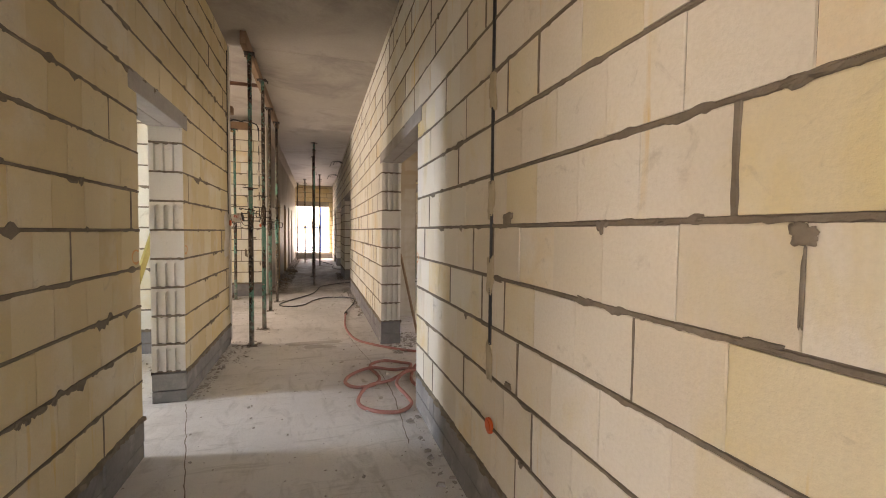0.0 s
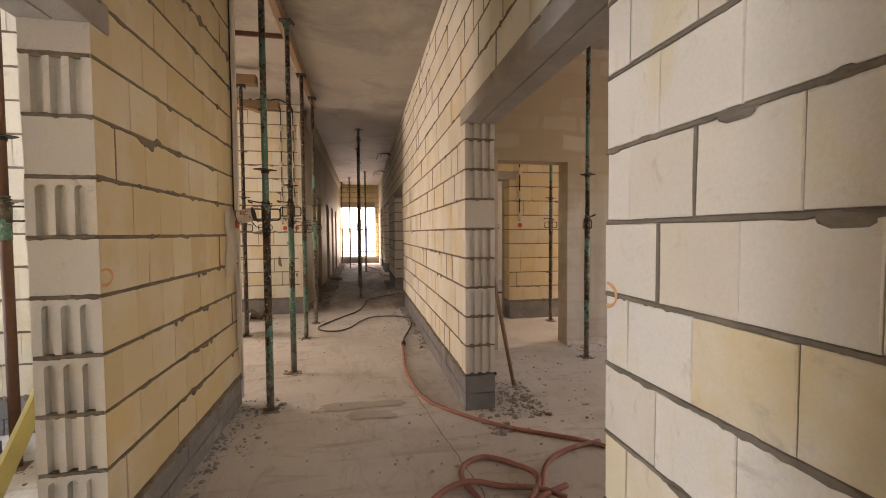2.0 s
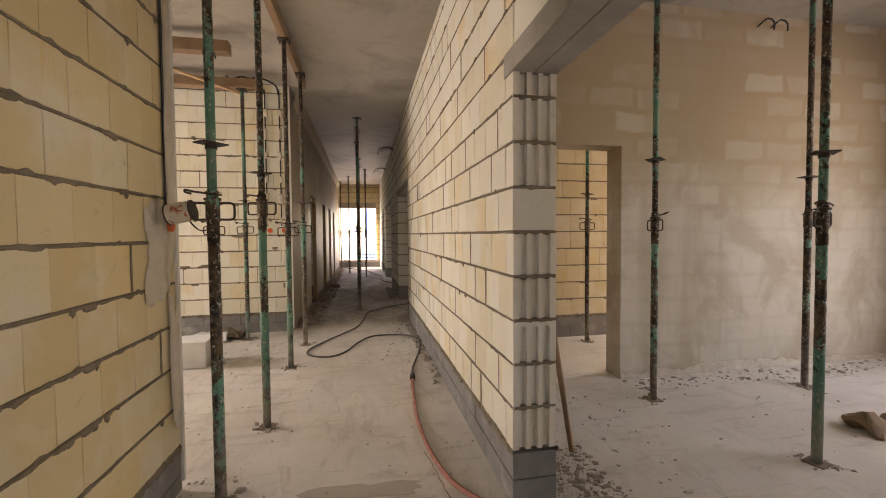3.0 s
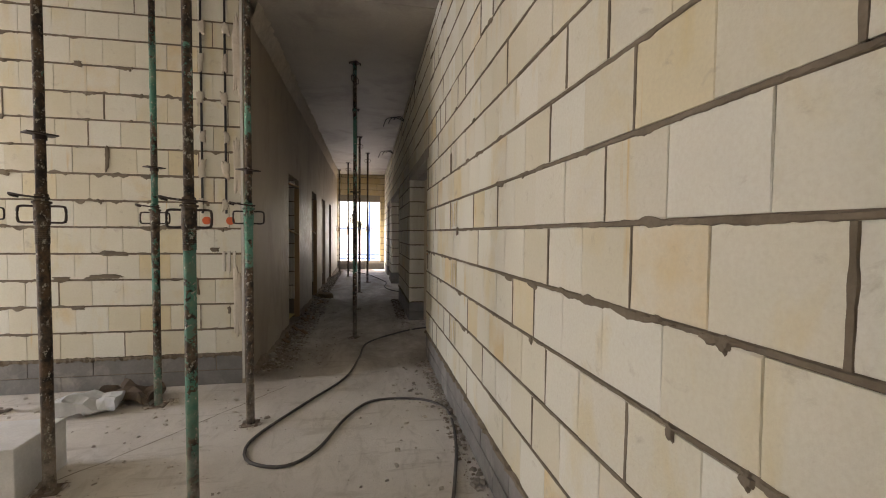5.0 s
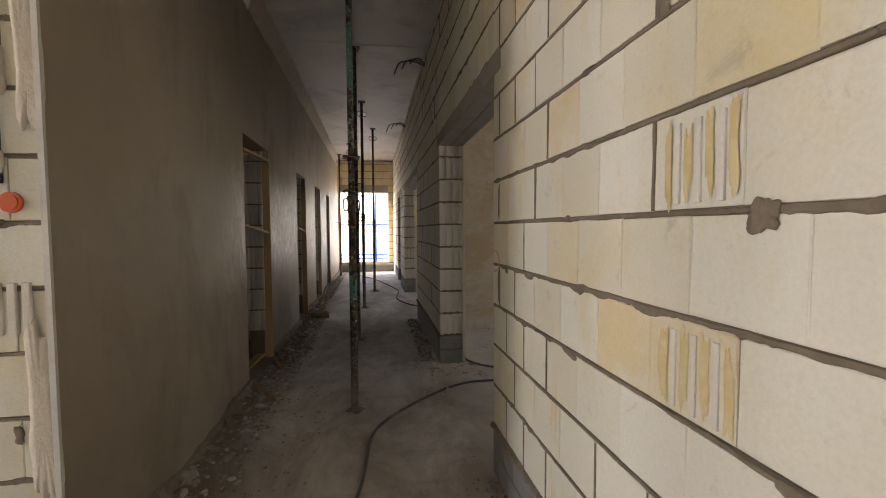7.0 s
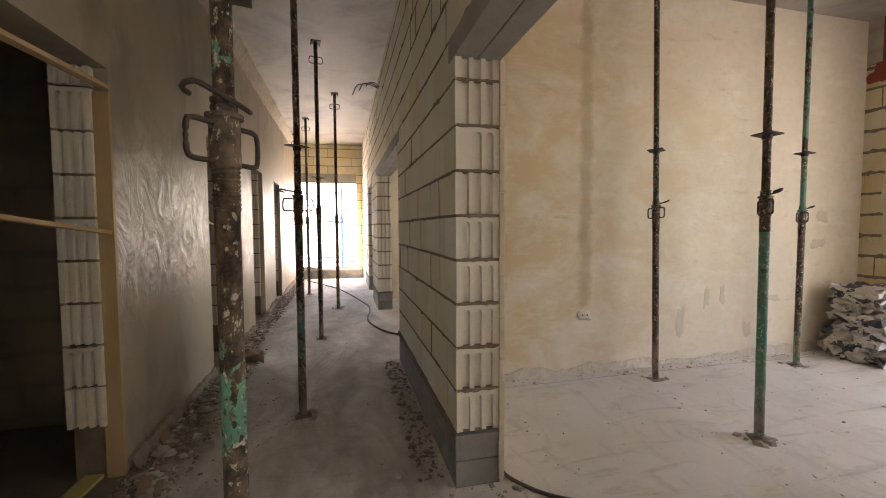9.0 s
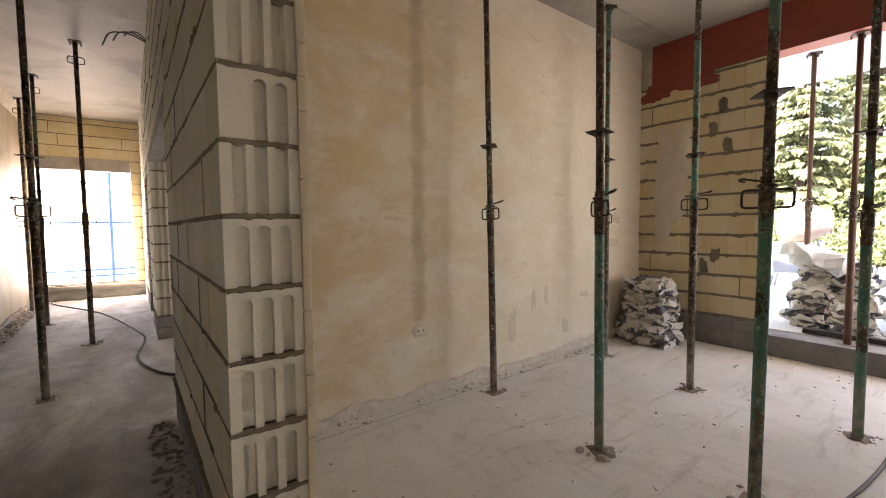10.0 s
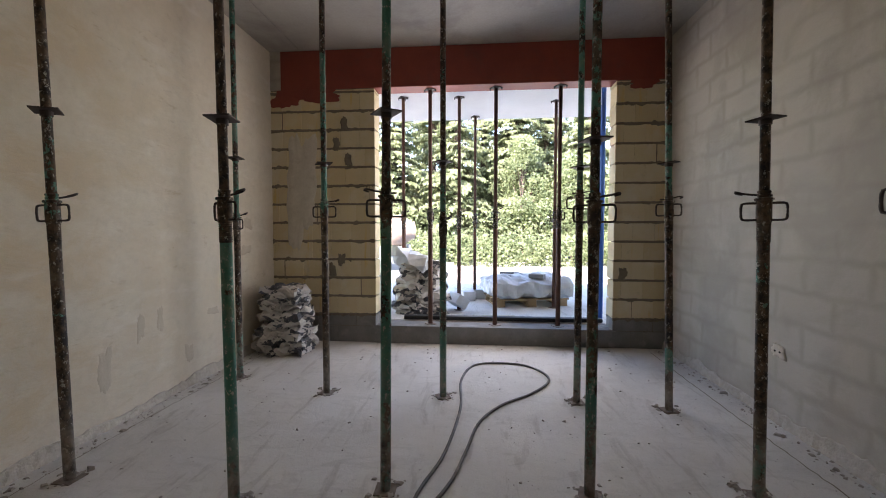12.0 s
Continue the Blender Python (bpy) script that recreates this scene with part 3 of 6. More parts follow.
def mortar_bed(wall, axis, face, out, a0, a1, z, s=1.0):
    """The lumpy bed of mortar squeezed out between footing and blocks."""
    n = max(3, int((a1 - a0) / 0.022))
    verts, faces = [], []
    for k in range(n + 1):
        a = a0 + (a1 - a0) * k / n
        d = (0.004 + 0.011 * wall_rng.random() ** 2) * s
        hi, low = wall_rng.uniform(0.004, 0.014) * s, wall_rng.uniform(0.012, 0.030) * s
        for e, zz in ((-0.004, z + hi), (d, z + hi * 0.4), (d * 1.1, z - low * 0.5), (-0.004, z - low)):
            p = (a, face + out * e) if axis == "x" else (face + out * e, a)
            verts.append((*p, zz))
    for k in range(n):
        for i in range(3):
            b = k * 4 + i
            faces.append((b, b + 4, b + 5, b + 1))
    me = bpy.data.meshes.new("mortar_bed")
    me.from_pydata(verts, [], faces)
    me.materials.append(MORTAR)
    ob = new("mortar_bed", me)
    ob.parent = wall


def block_wall(name, axis, f0, f1, a0, a1, openings=(), z1=H, label="bare cream sand-lime block wall with grey mortar joints", ends=None, smears=1.0, smear_face=(1, 0), base=True, z0=BASE, detailed=True, mat=None, recess=0.005, phase=None, filled=0.12, strike=1.0, soaked=()):
    """A wall of separate blocks along 'x' or 'y', its faces at f0 < f1, from a0 to a1. openings: (from, to, bottom, top).
    ends: {coordinate: styles} of edges that face low coordinates and show grooved block ends.
    phase: where the upright joints of the even courses fall along the wall; filled: share of upright joints struck with mortar;
    soaked: points (along, height) whose blocks are stained yellow."""
    ends, mat = ends or {}, mat or BLOCK
    thick = f1 - f0
    mid = (f0 + f1) / 2
    put = (lambda a, d, z: (d, a, z)) if axis == "y" else (lambda a, d, z: (a, d, z))

    def span(lo, hi, za, zb):
        """The stretches of lo..hi that no opening cuts between the heights za and zb."""
        cuts = sorted((b0, b1) for b0, b1, c0, c1 in openings if c0 < zb - 0.02 and c1 > za + 0.02)
        out, at = [], lo
        for b0, b1 in cuts:
            if b0 > at:
                out.append((at, min(b0, hi)))
            at = max(at, b1)
        if at < hi:
            out.append((at, hi))
        return out

    # the mortar core, a little behind the block faces
    bm = bmesh.new()
    heights = sorted({0.0, z1} | {z for o in openings for z in o[2:4] if 0 < z < z1})
    g = recess
    for za, zb in zip(heights, heights[1:]):
        for lo, hi in span(a0, a1, za, zb):
            add_box(bm, put(lo + (0.04 if lo > a0 else 0.001), f0 + g, za), put(hi - (0.04 if hi < a1 else 0.001), f1 - g, zb))
    wall = structure(new(name, mesh_of(bm, name, MORTAR)), label, "wall")
    # grey concrete footing blocks
    if base:
        for lo, hi in span(a0, a1, 0.0, z0):
            x = lo
            while x < hi - 0.01:
                n = min(x + 0.5, hi)
                if hi - n < 0.1:
                    n = hi
                bm = bmesh.new()
                add_box(bm, put(x + 0.002, f0 - 0.004, 0.0), put(n - 0.002, f1 + 0.004, z0 - 0.156), 0.004)
                part("base_block", bm, BASECON, wall)
                x = n
            x, n = lo, lo + 0.25
            while x < hi - 0.01:
                n = min(n, hi)
                if hi - n < 0.1:
                    n = hi
                bm = bmesh.new()
                jut = wall_rng.uniform(-0.003, 0.004)
                add_box(bm, put(x + 0.003, f0 - 0.003 - jut, z0 - 0.15), put(n - 0.003, f1 + 0.003 + jut, z0 - 0.012), 0.005)
                part("base_block", bm, BASECON, wall)
                x, n = n, n + 0.5
            for fc, out in ((f0, -1), (f1, 1)):
                mortar_bed(wall, axis, fc, out, lo, hi, z0 - 0.002, 1.5)
    rot = pose(0, 0, 0, 0, 0, 90) if axis == "y" else Matrix()
    joint_verts, joint_faces = [], []

    def ragged_joint(face, out, lo, hi, zj):
        """One bed joint: mortar struck nearly flush, its edges wandering over the blocks, with licks and drips."""
        n = max(2, int((hi - lo) / 0.012))
        ph = wall_rng.uniform(0, 99)
        first = len(joint_verts)
        wave = lambda a, f, q: noise.noise(Vector((a * f + ph, q, ph)))
        for k in range(n + 1):
            a = lo + (hi - lo) * k / n
            grain = wall_rng.uniform(-0.0012, 0.0012)
            where = max(0.0, wave(a, 1.3, 7.0) + 0.15) * min(2.0, smears)
            ups = JOINT * 0.34 * strike + 0.003 * wave(a, 9, 1) + grain + 0.038 * where * max(0.0, wave(a, 14, 2) - 0.10)
            downs = JOINT * 0.38 * strike + 0.003 * wave(a, 11, 3) - grain + 0.046 * where * max(0.0, wave(a, 11, 4) - 0.02) + 0.022 * where * max(0.0, wave(a, 60, 5) - 0.1)
            d = 0.0006 + 0.0022 * abs(wave(a, 30, 6)) + 0.06 * (ups + downs - JOINT * 0.8)
            for e, zz in ((-0.003, zj + ups + 0.001), (d * 0.8, zj + ups - 0.0012), (d * 1.2, zj - downs * 0.6), (d * 0.7, zj - downs + 0.0012), (-0.003, zj - downs - 0.001)):
                joint_verts.append(put(a, face + out * (e + 0.0012), zz))
        for k in range(n):
            for i in range(4):
                b = first + k * 5 + i
                joint_faces.append((b, b + 5, b + 6, b + 1))

    def upright_joint(face, out, a, za, zb):
        """One upright joint filled with mortar, wavering in width."""
        n = 14
        ph, w = wall_rng.uniform(0, 99), wall_rng.choice((0.0035, 0.005, 0.0065))
        first = len(joint_verts)
        for k in range(n + 1):
            zz = za + (zb - za) * k / n
            q = w * (1 + 0.5 * noise.noise(Vector((zz * 16 + ph, 3.0, ph)))) + wall_rng.uniform(-0.0006, 0.0006)
            side = 0.002 * noise.noise(Vector((zz * 7, ph, 1.0)))
            for da, e in ((-q - 0.001, -0.003), (-q * 0.8, 0.0012), (q * 0.8, 0.0014), (q + 0.001, -0.003)):
                joint_verts.append(put(a + side + da, face + out * (e + 0.0014), zz))
        for k in range(n):
            for i in range(3):
                b = first + k * 4 + i
                joint_faces.append((b, b + 4, b + 5, b + 1))

    row, z = 0, z0
    while z < z1 - 0.03:
        zt = min(z + PITCH, z1)
        for lo, hi in span(a0, a1, z, zt):
            x, first = lo, True
            offset = (0.0, 0.125)[row % 2] if lo in ends or lo == a0 else wall_rng.choice((0.06, 0.12, 0.18, 0.0))
            while x < hi - 0.015:
                n = x + (LEN - offset if first else LEN)
                if phase is not None:
                    ahead = (phase + (0.0, LEN / 2)[row % 2] - x) % LEN
                    n = x + (ahead if ahead > 0.05 else ahead + LEN)
                if hi - n < 0.05:
                    n = hi
                n = min(n, hi)
                styles = ends.get(round(lo, 2))
                if first and styles and row:
                    mortar_bed(wall, "x" if axis == "y" else "y", lo + 0.003, -1, f0 + 0.004, f1 - 0.004, z + 0.003, 0.75)
                own = BLOCK_SOAKED if any(x <= q < n and z <= h < zt for q, h in soaked) else mat
                if first and styles and styles[row % len(styles)]:
                    me = end_block_mesh(n - x, zt - z, thick, styles[row % len(styles)], own)
                else:
                    me = block_mesh(n - x, zt - z, thick, 9 if first and styles else wall_rng.randrange(4), own)
                ob = bpy.data.objects.new("block", me)
                scene.collection.objects.link(ob)
                ob.parent = wall
                jut = wall_rng.gauss(0, 0.0012)
                ob.matrix_basis = Matrix.Translation(put(x + 0.0015, mid + jut, z + JOINT / 2)) @ rot
                if detailed and n < hi and wall_rng.random() < filled:
                    for fc, out, on in ((f0, -1, smear_face[0]), (f1, 1, smear_face[1])):
                        if on:
                            upright_joint(fc, out, n, z + JOINT / 2, zt - JOINT / 2)
                first = False
                x = n
            if row and detailed:
                for fc, out, on in ((f0, -1, smear_face[0]), (f1, 1, smear_face[1])):
                    if on:
                        ragged_joint(fc, out, lo, hi, z)
            if detailed:
                for face in range(2):
                    for _ in range(int(smears * smear_face[face] * (hi - lo) * 1.3 * wall_rng.random() * 2)):
                        ob = bpy.data.objects.new("mortar_smear", wall_rng.choice(SMEARS))
                        scene.collection.objects.link(ob)
                        ob.parent = wall
                        d = f0 - 0.0025 if face == 0 else f1 + 0.0025
                        turn = (0 if face == 0 else 180) + (-90 if axis == "y" else 0)
                        ob.matrix_basis = Matrix.Translation(put(wall_rng.uniform(lo + 0.12, max(lo + 0.13, hi - 0.12)), d, z)) @ pose(0, 0, 0, 0, 0, turn)
        z, row = zt, row + 1
    if joint_verts:
        me = bpy.data.meshes.new("bed_joints")
        me.from_pydata(joint_verts, [], joint_faces)
        me.materials.append(MORTAR)
        ob = new("bed_joints", me)
        ob.parent = wall
    return wall


def lintel(name, axis, f0, f1, a0, a1, z=TOP, h=0.116, wall=None):
    """Two precast beams side by side over an opening."""
    bm = bmesh.new()
    mid = (f0 + f1) / 2
    put = (lambda a, d, zz: (d, a, zz)) if axis == "y" else (lambda a, d, zz: (a, d, zz))
    add_box(bm, put(a0, f0 - 0.007, z - 0.005), put(a1, mid - 0.003, z + h), 0.005)
    add_box(bm, put(a0, mid + 0.003, z - 0.005), put(a1, f1 + 0.007, z + h), 0.005)
    return structure(new(name, mesh_of(bm, name, LINTEL)), "pair of grey precast concrete lintel beams over an opening", "lintel")


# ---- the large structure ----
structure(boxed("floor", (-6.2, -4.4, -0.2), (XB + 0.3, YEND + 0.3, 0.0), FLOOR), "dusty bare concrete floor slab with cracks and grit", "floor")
bm = bmesh.new()
joints = [-4.4, 4.5, 8.52, 12.0, 15.2, YEND + 0.3]
for ya, yb in zip(joints, joints[1:]):
    add_box(bm, (-6.2, ya + 0.004, H), (XB + 0.3, yb - 0.004, H + 0.1))
add_box(bm, (-6.2, -4.4, H + 0.012), (XB + 0.3, YEND + 0.3, H + 0.22))
structure(new("ceiling", mesh_of(bm, "ceiling", CEIL)), "bare grey formed concrete ceiling slab", "ceiling")

OPEN_A = (2.07, 3.97, 0.0, TOP)
OPEN_B = (9.06, 11.0, 0.0, TOP)
OPEN_C = (13.25, 15.95, 0.0, TOP)
OPEN_D = (17.1, 18.3, 0.0, TOP)
S, F = "slot", "flute"
SOAKED_EAST = ((0.45, 1.56), (0.45, 1.10), (2.0, 2.2), (1.79, 2.2), (0.25, 2.05), (-0.10, 2.0), (-0.76, 1.52), (-0.72, 1.0), (7.40, 1.82), (6.80, 1.58), (2.0, 0.62), (6.9, 0.9), (6.2, 1.10), (5.3, 1.8), (8.1, 1.33))
block_wall("wall_east_1", "y", XR, XR + T, -4.2, OPEN_A[0], z0=0.287, phase=0.08, filled=0.3, soaked=SOAKED_EAST, mat=BLOCK_CREAM)
block_wall("wall_east_4", "y", XR, XR + T, OPEN_A[0], OPEN_B[0], (OPEN_A,), z0=0.287, phase=0.08, filled=0.3, soaked=SOAKED_EAST, ends={3.97: (F, F, S, F, F, "", F, F, S, F)})
block_wall("wall_east_2", "y", XR, XR + T, OPEN_B[0], 12.0, (OPEN_B,), ends={11.0: (S, S, S, S, S, F, "pair", F, F, F)})
block_wall("wall_east_3", "y", XR, XR + T, 12.0, YEND, (OPEN_C, OPEN_D), ends={15.95: (F, F, F), 18.3: (F, F, F)})
for i, o in enumerate((OPEN_A, OPEN_B, OPEN_C, OPEN_D)):
    lintel("lintel_%d" % (i + 1), "y", XR, XR + T, o[0] - 0.12, o[1] + 0.12)
TOP_W = 2.235        # underside of the lintels in the west wall
OPEN_L = (1.80, 2.675, 0.0, TOP_W)
OPEN_M = (-1.70, -0.45, 0.0, TOP_W)
block_wall("wall_west_1", "y", XL - T, XL, -4.2, 4.50, (OPEN_L, OPEN_M), smear_face=(0, 1), smears=3.2, mat=BLOCK_YELLOW, z0=0.250, phase=0.06, filled=0.06, soaked=((2.12, 2.0), (3.0, 2.0), (3.4, 1.3), (0.9, 1.3), (3.9, 1.75)), ends={2.67: (S, F, S, S, "", S, "", F, "", "")})
lintel("lintel_5", "y", XL - T, XL, 1.68, 2.79, TOP_W)
lintel("lintel_7", "y", XL - T, XL, -1.82, -0.33, TOP_W)

# plastered corridor wall with its doorways
DOORS = [(10.70, 11.60), (13.28, 14.06), (15.25, 16.08), (17.2, 17.95)]


def plain_wall(name, axis, f0, f1, a0, a1, openings, mat, label, z1=H):
    bm = bmesh.new()
    put = (lambda a, d, z: (d, a, z)) if axis == "y" else (lambda a, d, z: (a, d, z))
    at = a0
    for b0, b1, c0, c1 in sorted(openings):
        add_box(bm, put(at, f0, 0), put(b0, f1, z1))
        if c1 < z1:
            add_box(bm, put(b0, f0, c1), put(b1, f1, z1))
        if c0 > 0:
            add_box(bm, put(b0, f0, 0), put(b1, f1, c0))
        at = b1
    add_box(bm, put(at, f0, 0), put(a1, f1, z1))
    bmesh.ops.remove_doubles(bm, verts=bm.verts, dist=0.0005)
    return structure(new(name, mesh_of(bm, name, mat)), label, "wall")


plain_wall("wall_west_2", "y", XL - T, XL, 8.70, YEND, [(a, b, 0.0, TOP) for a, b in DOORS], PLASTER_WET, "freshly plastered corridor wall, brown and still damp")
# bay beside the corridor
structure(boxed("plaster_skin_4", (XL - 0.022, 8.45, 0.0), (XL, 8.70, H), PLASTER_WET), "damp plaster returning round a wall end", "plaster")
block_wall("wall_bay_north", "x", 8.46, 8.70, -6.0, XL - 0.022, smear_face=(1, 0), smears=2.4, z0=0.285, filled=0.2, soaked=((-0.62, 2.7), (-0.55, 2.05), (-0.72, 1.33), (-0.82, 1.1), (-1.6, 1.8), (-0.7, 0.6)))
block_wall("wall_bay_south", "x", 4.26, 4.50, -6.0, XL - T, smear_face=(1, 0), smears=1.5, z0=0.27)
# out of view; openings placed and narrowed to shape the light indoors
plain_wall("wall_west_3", "y", -6.2, -6.0, -4.2, YEND, [(-3.9, -1.3, 0.3, 3.2), (2.4, 3.5, 0.3, 3.2), (6.7, 8.2, 0.3, 2.9)], PLASTER_GREY, "unseen plain outer wall, its openings set to steer the daylight")
plain_wall("wall_store_south", "x", -0.24, 0.0, -6.0, XL - T, [], PLASTER_GREY, "plain partition wall")
plain_wall("wall_entrance", "x", -4.4, -4.2, -6.0, XB, [(0.1, 1.7, 0.0, 2.6)], PLASTER_GREY, "plain end wall with a doorway")
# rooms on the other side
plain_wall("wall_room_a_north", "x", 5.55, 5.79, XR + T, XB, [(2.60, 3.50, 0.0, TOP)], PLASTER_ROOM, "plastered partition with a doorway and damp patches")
plain_wall("wall_room_a_south", "x", -1.4, -1.16, XR + T, XB, [], PLASTER_GREY, "plain partition wall")
block_wall("wall_passage_north", "x", 7.20, 7.44, XR + T, XB, ((2.50, 3.35, 0.0, TOP),), smears=1.0, mat=BLOCK_YELLOW)
lintel("lintel_6", "x", 7.20, 7.44, 2.38, 3.47)
plain_wall("wall_room_b_south", "x", 7.44, ROOM_S, XR + T, XB, [(2.50, 3.35, 0.0, TOP)], PLASTER_GREY, "grey plastered room wall with damp course lines showing through")
plain_wall("wall_room_b_north", "x", ROOM_N, ROOM_N + 0.24, XR + T, XB, [], PLASTER_LOUNGE, "beige plastered room wall with damp stains")
plain_wall("wall_room_c_north", "x", 17.0, 17.05, XR + T, XB, [], PLASTER, "beige plastered room wall")
# outer wall towards the garden
GLASS = (8.16, 11.06, 0.22, 3.18)
plain_wall("wall_garden_1", "y", XB, XB + 0.24, -4.2, 7.44, [(2.0, 4.6, 0.3, 3.0), (5.95, 7.05, 0.3, 3.0)], PLASTER_GREY, "plain outer wall with a wide window opening")
block_wall("wall_garden_2", "y", XB, XB + 0.24, 7.44, ROOM_N + 0.24, ((GLASS[0], GLASS[1], 0.0, GLASS[3]),), z1=3.18, smears=2.2, smear_face=(1, 0), z0=0.358, mat=BLOCK_YELLOW, filled=0.06, strike=2.3)
plain_wall("wall_garden_3", "y", XB, XB + 0.24, ROOM_N + 0.24, YEND, [(13.2, 15.8, 0.3, 3.0)], PLASTER_GREY, "plain outer wall with a wide window opening")
structure(boxed("threshold", (XB - 0.02, GLASS[0], 0.0), (XB + 0.30, GLASS[1], 0.22), BASECON, bevel=0.006), "grey concrete threshold kerb under the wide opening", "threshold")
bm = bmesh.new()
add_box(bm, (XB - 0.012, 7.61, 3.18), (XB + 0.24, 12.26, H - 0.004), 0.004)
structure(new("steel_beam", mesh_of(bm, "steel_beam", RED)), "wide red primed steel beam over the garden opening", "beam")
structure(boxed("beam_seat_1", (XB - 0.008, 7.55, 3.182), (XB + 0.24, 7.608, H - 0.004), PLASTER_GREY), "grey concrete beside the end of the steel beam", "wall")
structure(boxed("beam_seat_2", (XB - 0.008, 12.262, 3.182), (XB + 0.24, ROOM_N, H - 0.004), PLASTER_GREY), "grey concrete beside the end of the steel beam", "wall")
# far end of the corridor
WIN = (0.04, 1.62, 0.28, 2.62)
block_wall("wall_north", "x", YEND, YEND + 0.24, XL, XR, ((WIN[0], WIN[1], WIN[2], WIN[3] + 0.25),), smears=0.6, mat=BLOCK_YELLOW)
structure(boxed("window_lintel", (WIN[0] - 0.0, YEND - 0.008, WIN[3]), (WIN[1], YEND + 0.2, WIN[3] + 0.25), LINTEL), "grey concrete lintel over the end window", "lintel")
structure(boxed("window_sill", (XL + 0.01, YEND - 0.06, WIN[2] - 0.06), (XR - 0.01, YEND + 0.25, WIN[2] + 0.004), LINTEL, bevel=0.008), "raw concrete window sill", "sill")

plain_wall("wall_north_west", "x", YEND, YEND + 0.24, -6.2, XL, [], PLASTER_GREY, "plain end wall")
plain_wall("wall_north_east", "x", YEND, YEND + 0.24, XR, XB + 0.24, [], PLASTER_GREY, "plain end wall")
plain_wall("wall_dark_room", "x", 12.4, 12.52, -6.0, XL - T, [], PLASTER_GREY, "plain partition of the dark side rooms")
# plaster skins on the room side of the corridor wall
structure(boxed("plaster_skin_1", (XR + T + 0.006, 11.0, 0.0), (XR + T + 0.024, ROOM_N, H - 0.01), PLASTER), "rough-edged beige plaster coat on the room side of a block wall", "plaster")
structure(boxed("plaster_skin_2", (XR + T + 0.006, ROOM_S, 0.0), (XR + T + 0.024, OPEN_B[0] - 0.02, H - 0.01), PLASTER), "rough-edged beige plaster coat on the room side of a block wall", "plaster")
structure(boxed("plaster_skin_3", (XR + T + 0.006, OPEN_B[0], TOP + 0.13), (XR + T + 0.024, 11.0, H - 0.01), PLASTER), "beige plaster coat above an opening", "plaster")

# broken edge of that coat beside the grooved block ends
for z0 in [0.02 + 0.112 * k for k in range(20)]:
    bm = bmesh.new()
    w = wall_rng.uniform(0.004, 0.014)
    add_box(bm, (XR + T - 0.004, 11.0 - w, z0), (XR + T + 0.026 + wall_rng.uniform(0, 0.004), 11.004, z0 + 0.112 + wall_rng.uniform(-0.006, 0.004)), 0.004)
    structure(new("plaster_edge", mesh_of(bm, "plaster_edge", PLASTER)), "ragged broken plaster edge beside block ends", "plaster")

# ---- outside ----
GRAVEL = surface("pale_gravel", (0.62, 0.59, 0.54), (0.50, 0.47, 0.43), 3, 0.95, 30, 0.5)
structure(boxed("ground", (-150, -150, -0.5), (400, 300, -0.21), GRAVEL), "pale sunlit gravel ground around the building", "ground")
structure(boxed("terrace", (XB + 0.30, 4.5, -0.2), (11.2, 14.5, 0.23), FLOOR, bevel=0.01), "bare concrete terrace slab in front of the opening", "terrace")
structure(boxed("canopy", (XB + 0.24, 3.0, 3.36), (9.25, 16.0, 3.62), surface("painted_canopy", (0.74, 0.73, 0.71), (0.68, 0.67, 0.65), 2, 0.85, 60, 0.1)), "pale concrete canopy slab over the terrace", "canopy")


# ---- steel props ----
def turned(bm, profile, segs):
    """A turned piece about the z axis, from (radius, height) pairs."""
    last = None
    for r, z in profile:
        ring = [bm.verts.new((r * math.cos(2 * math.pi * k / segs), r * math.sin(2 * math.pi * k / segs), z)) for k in range(segs)]
        if last:
            for k in range(segs):
                bm.faces.new((last[k], last[(k + 1) % segs], ring[(k + 1) % segs], ring[k]))
        last = ring



prop_feet = []


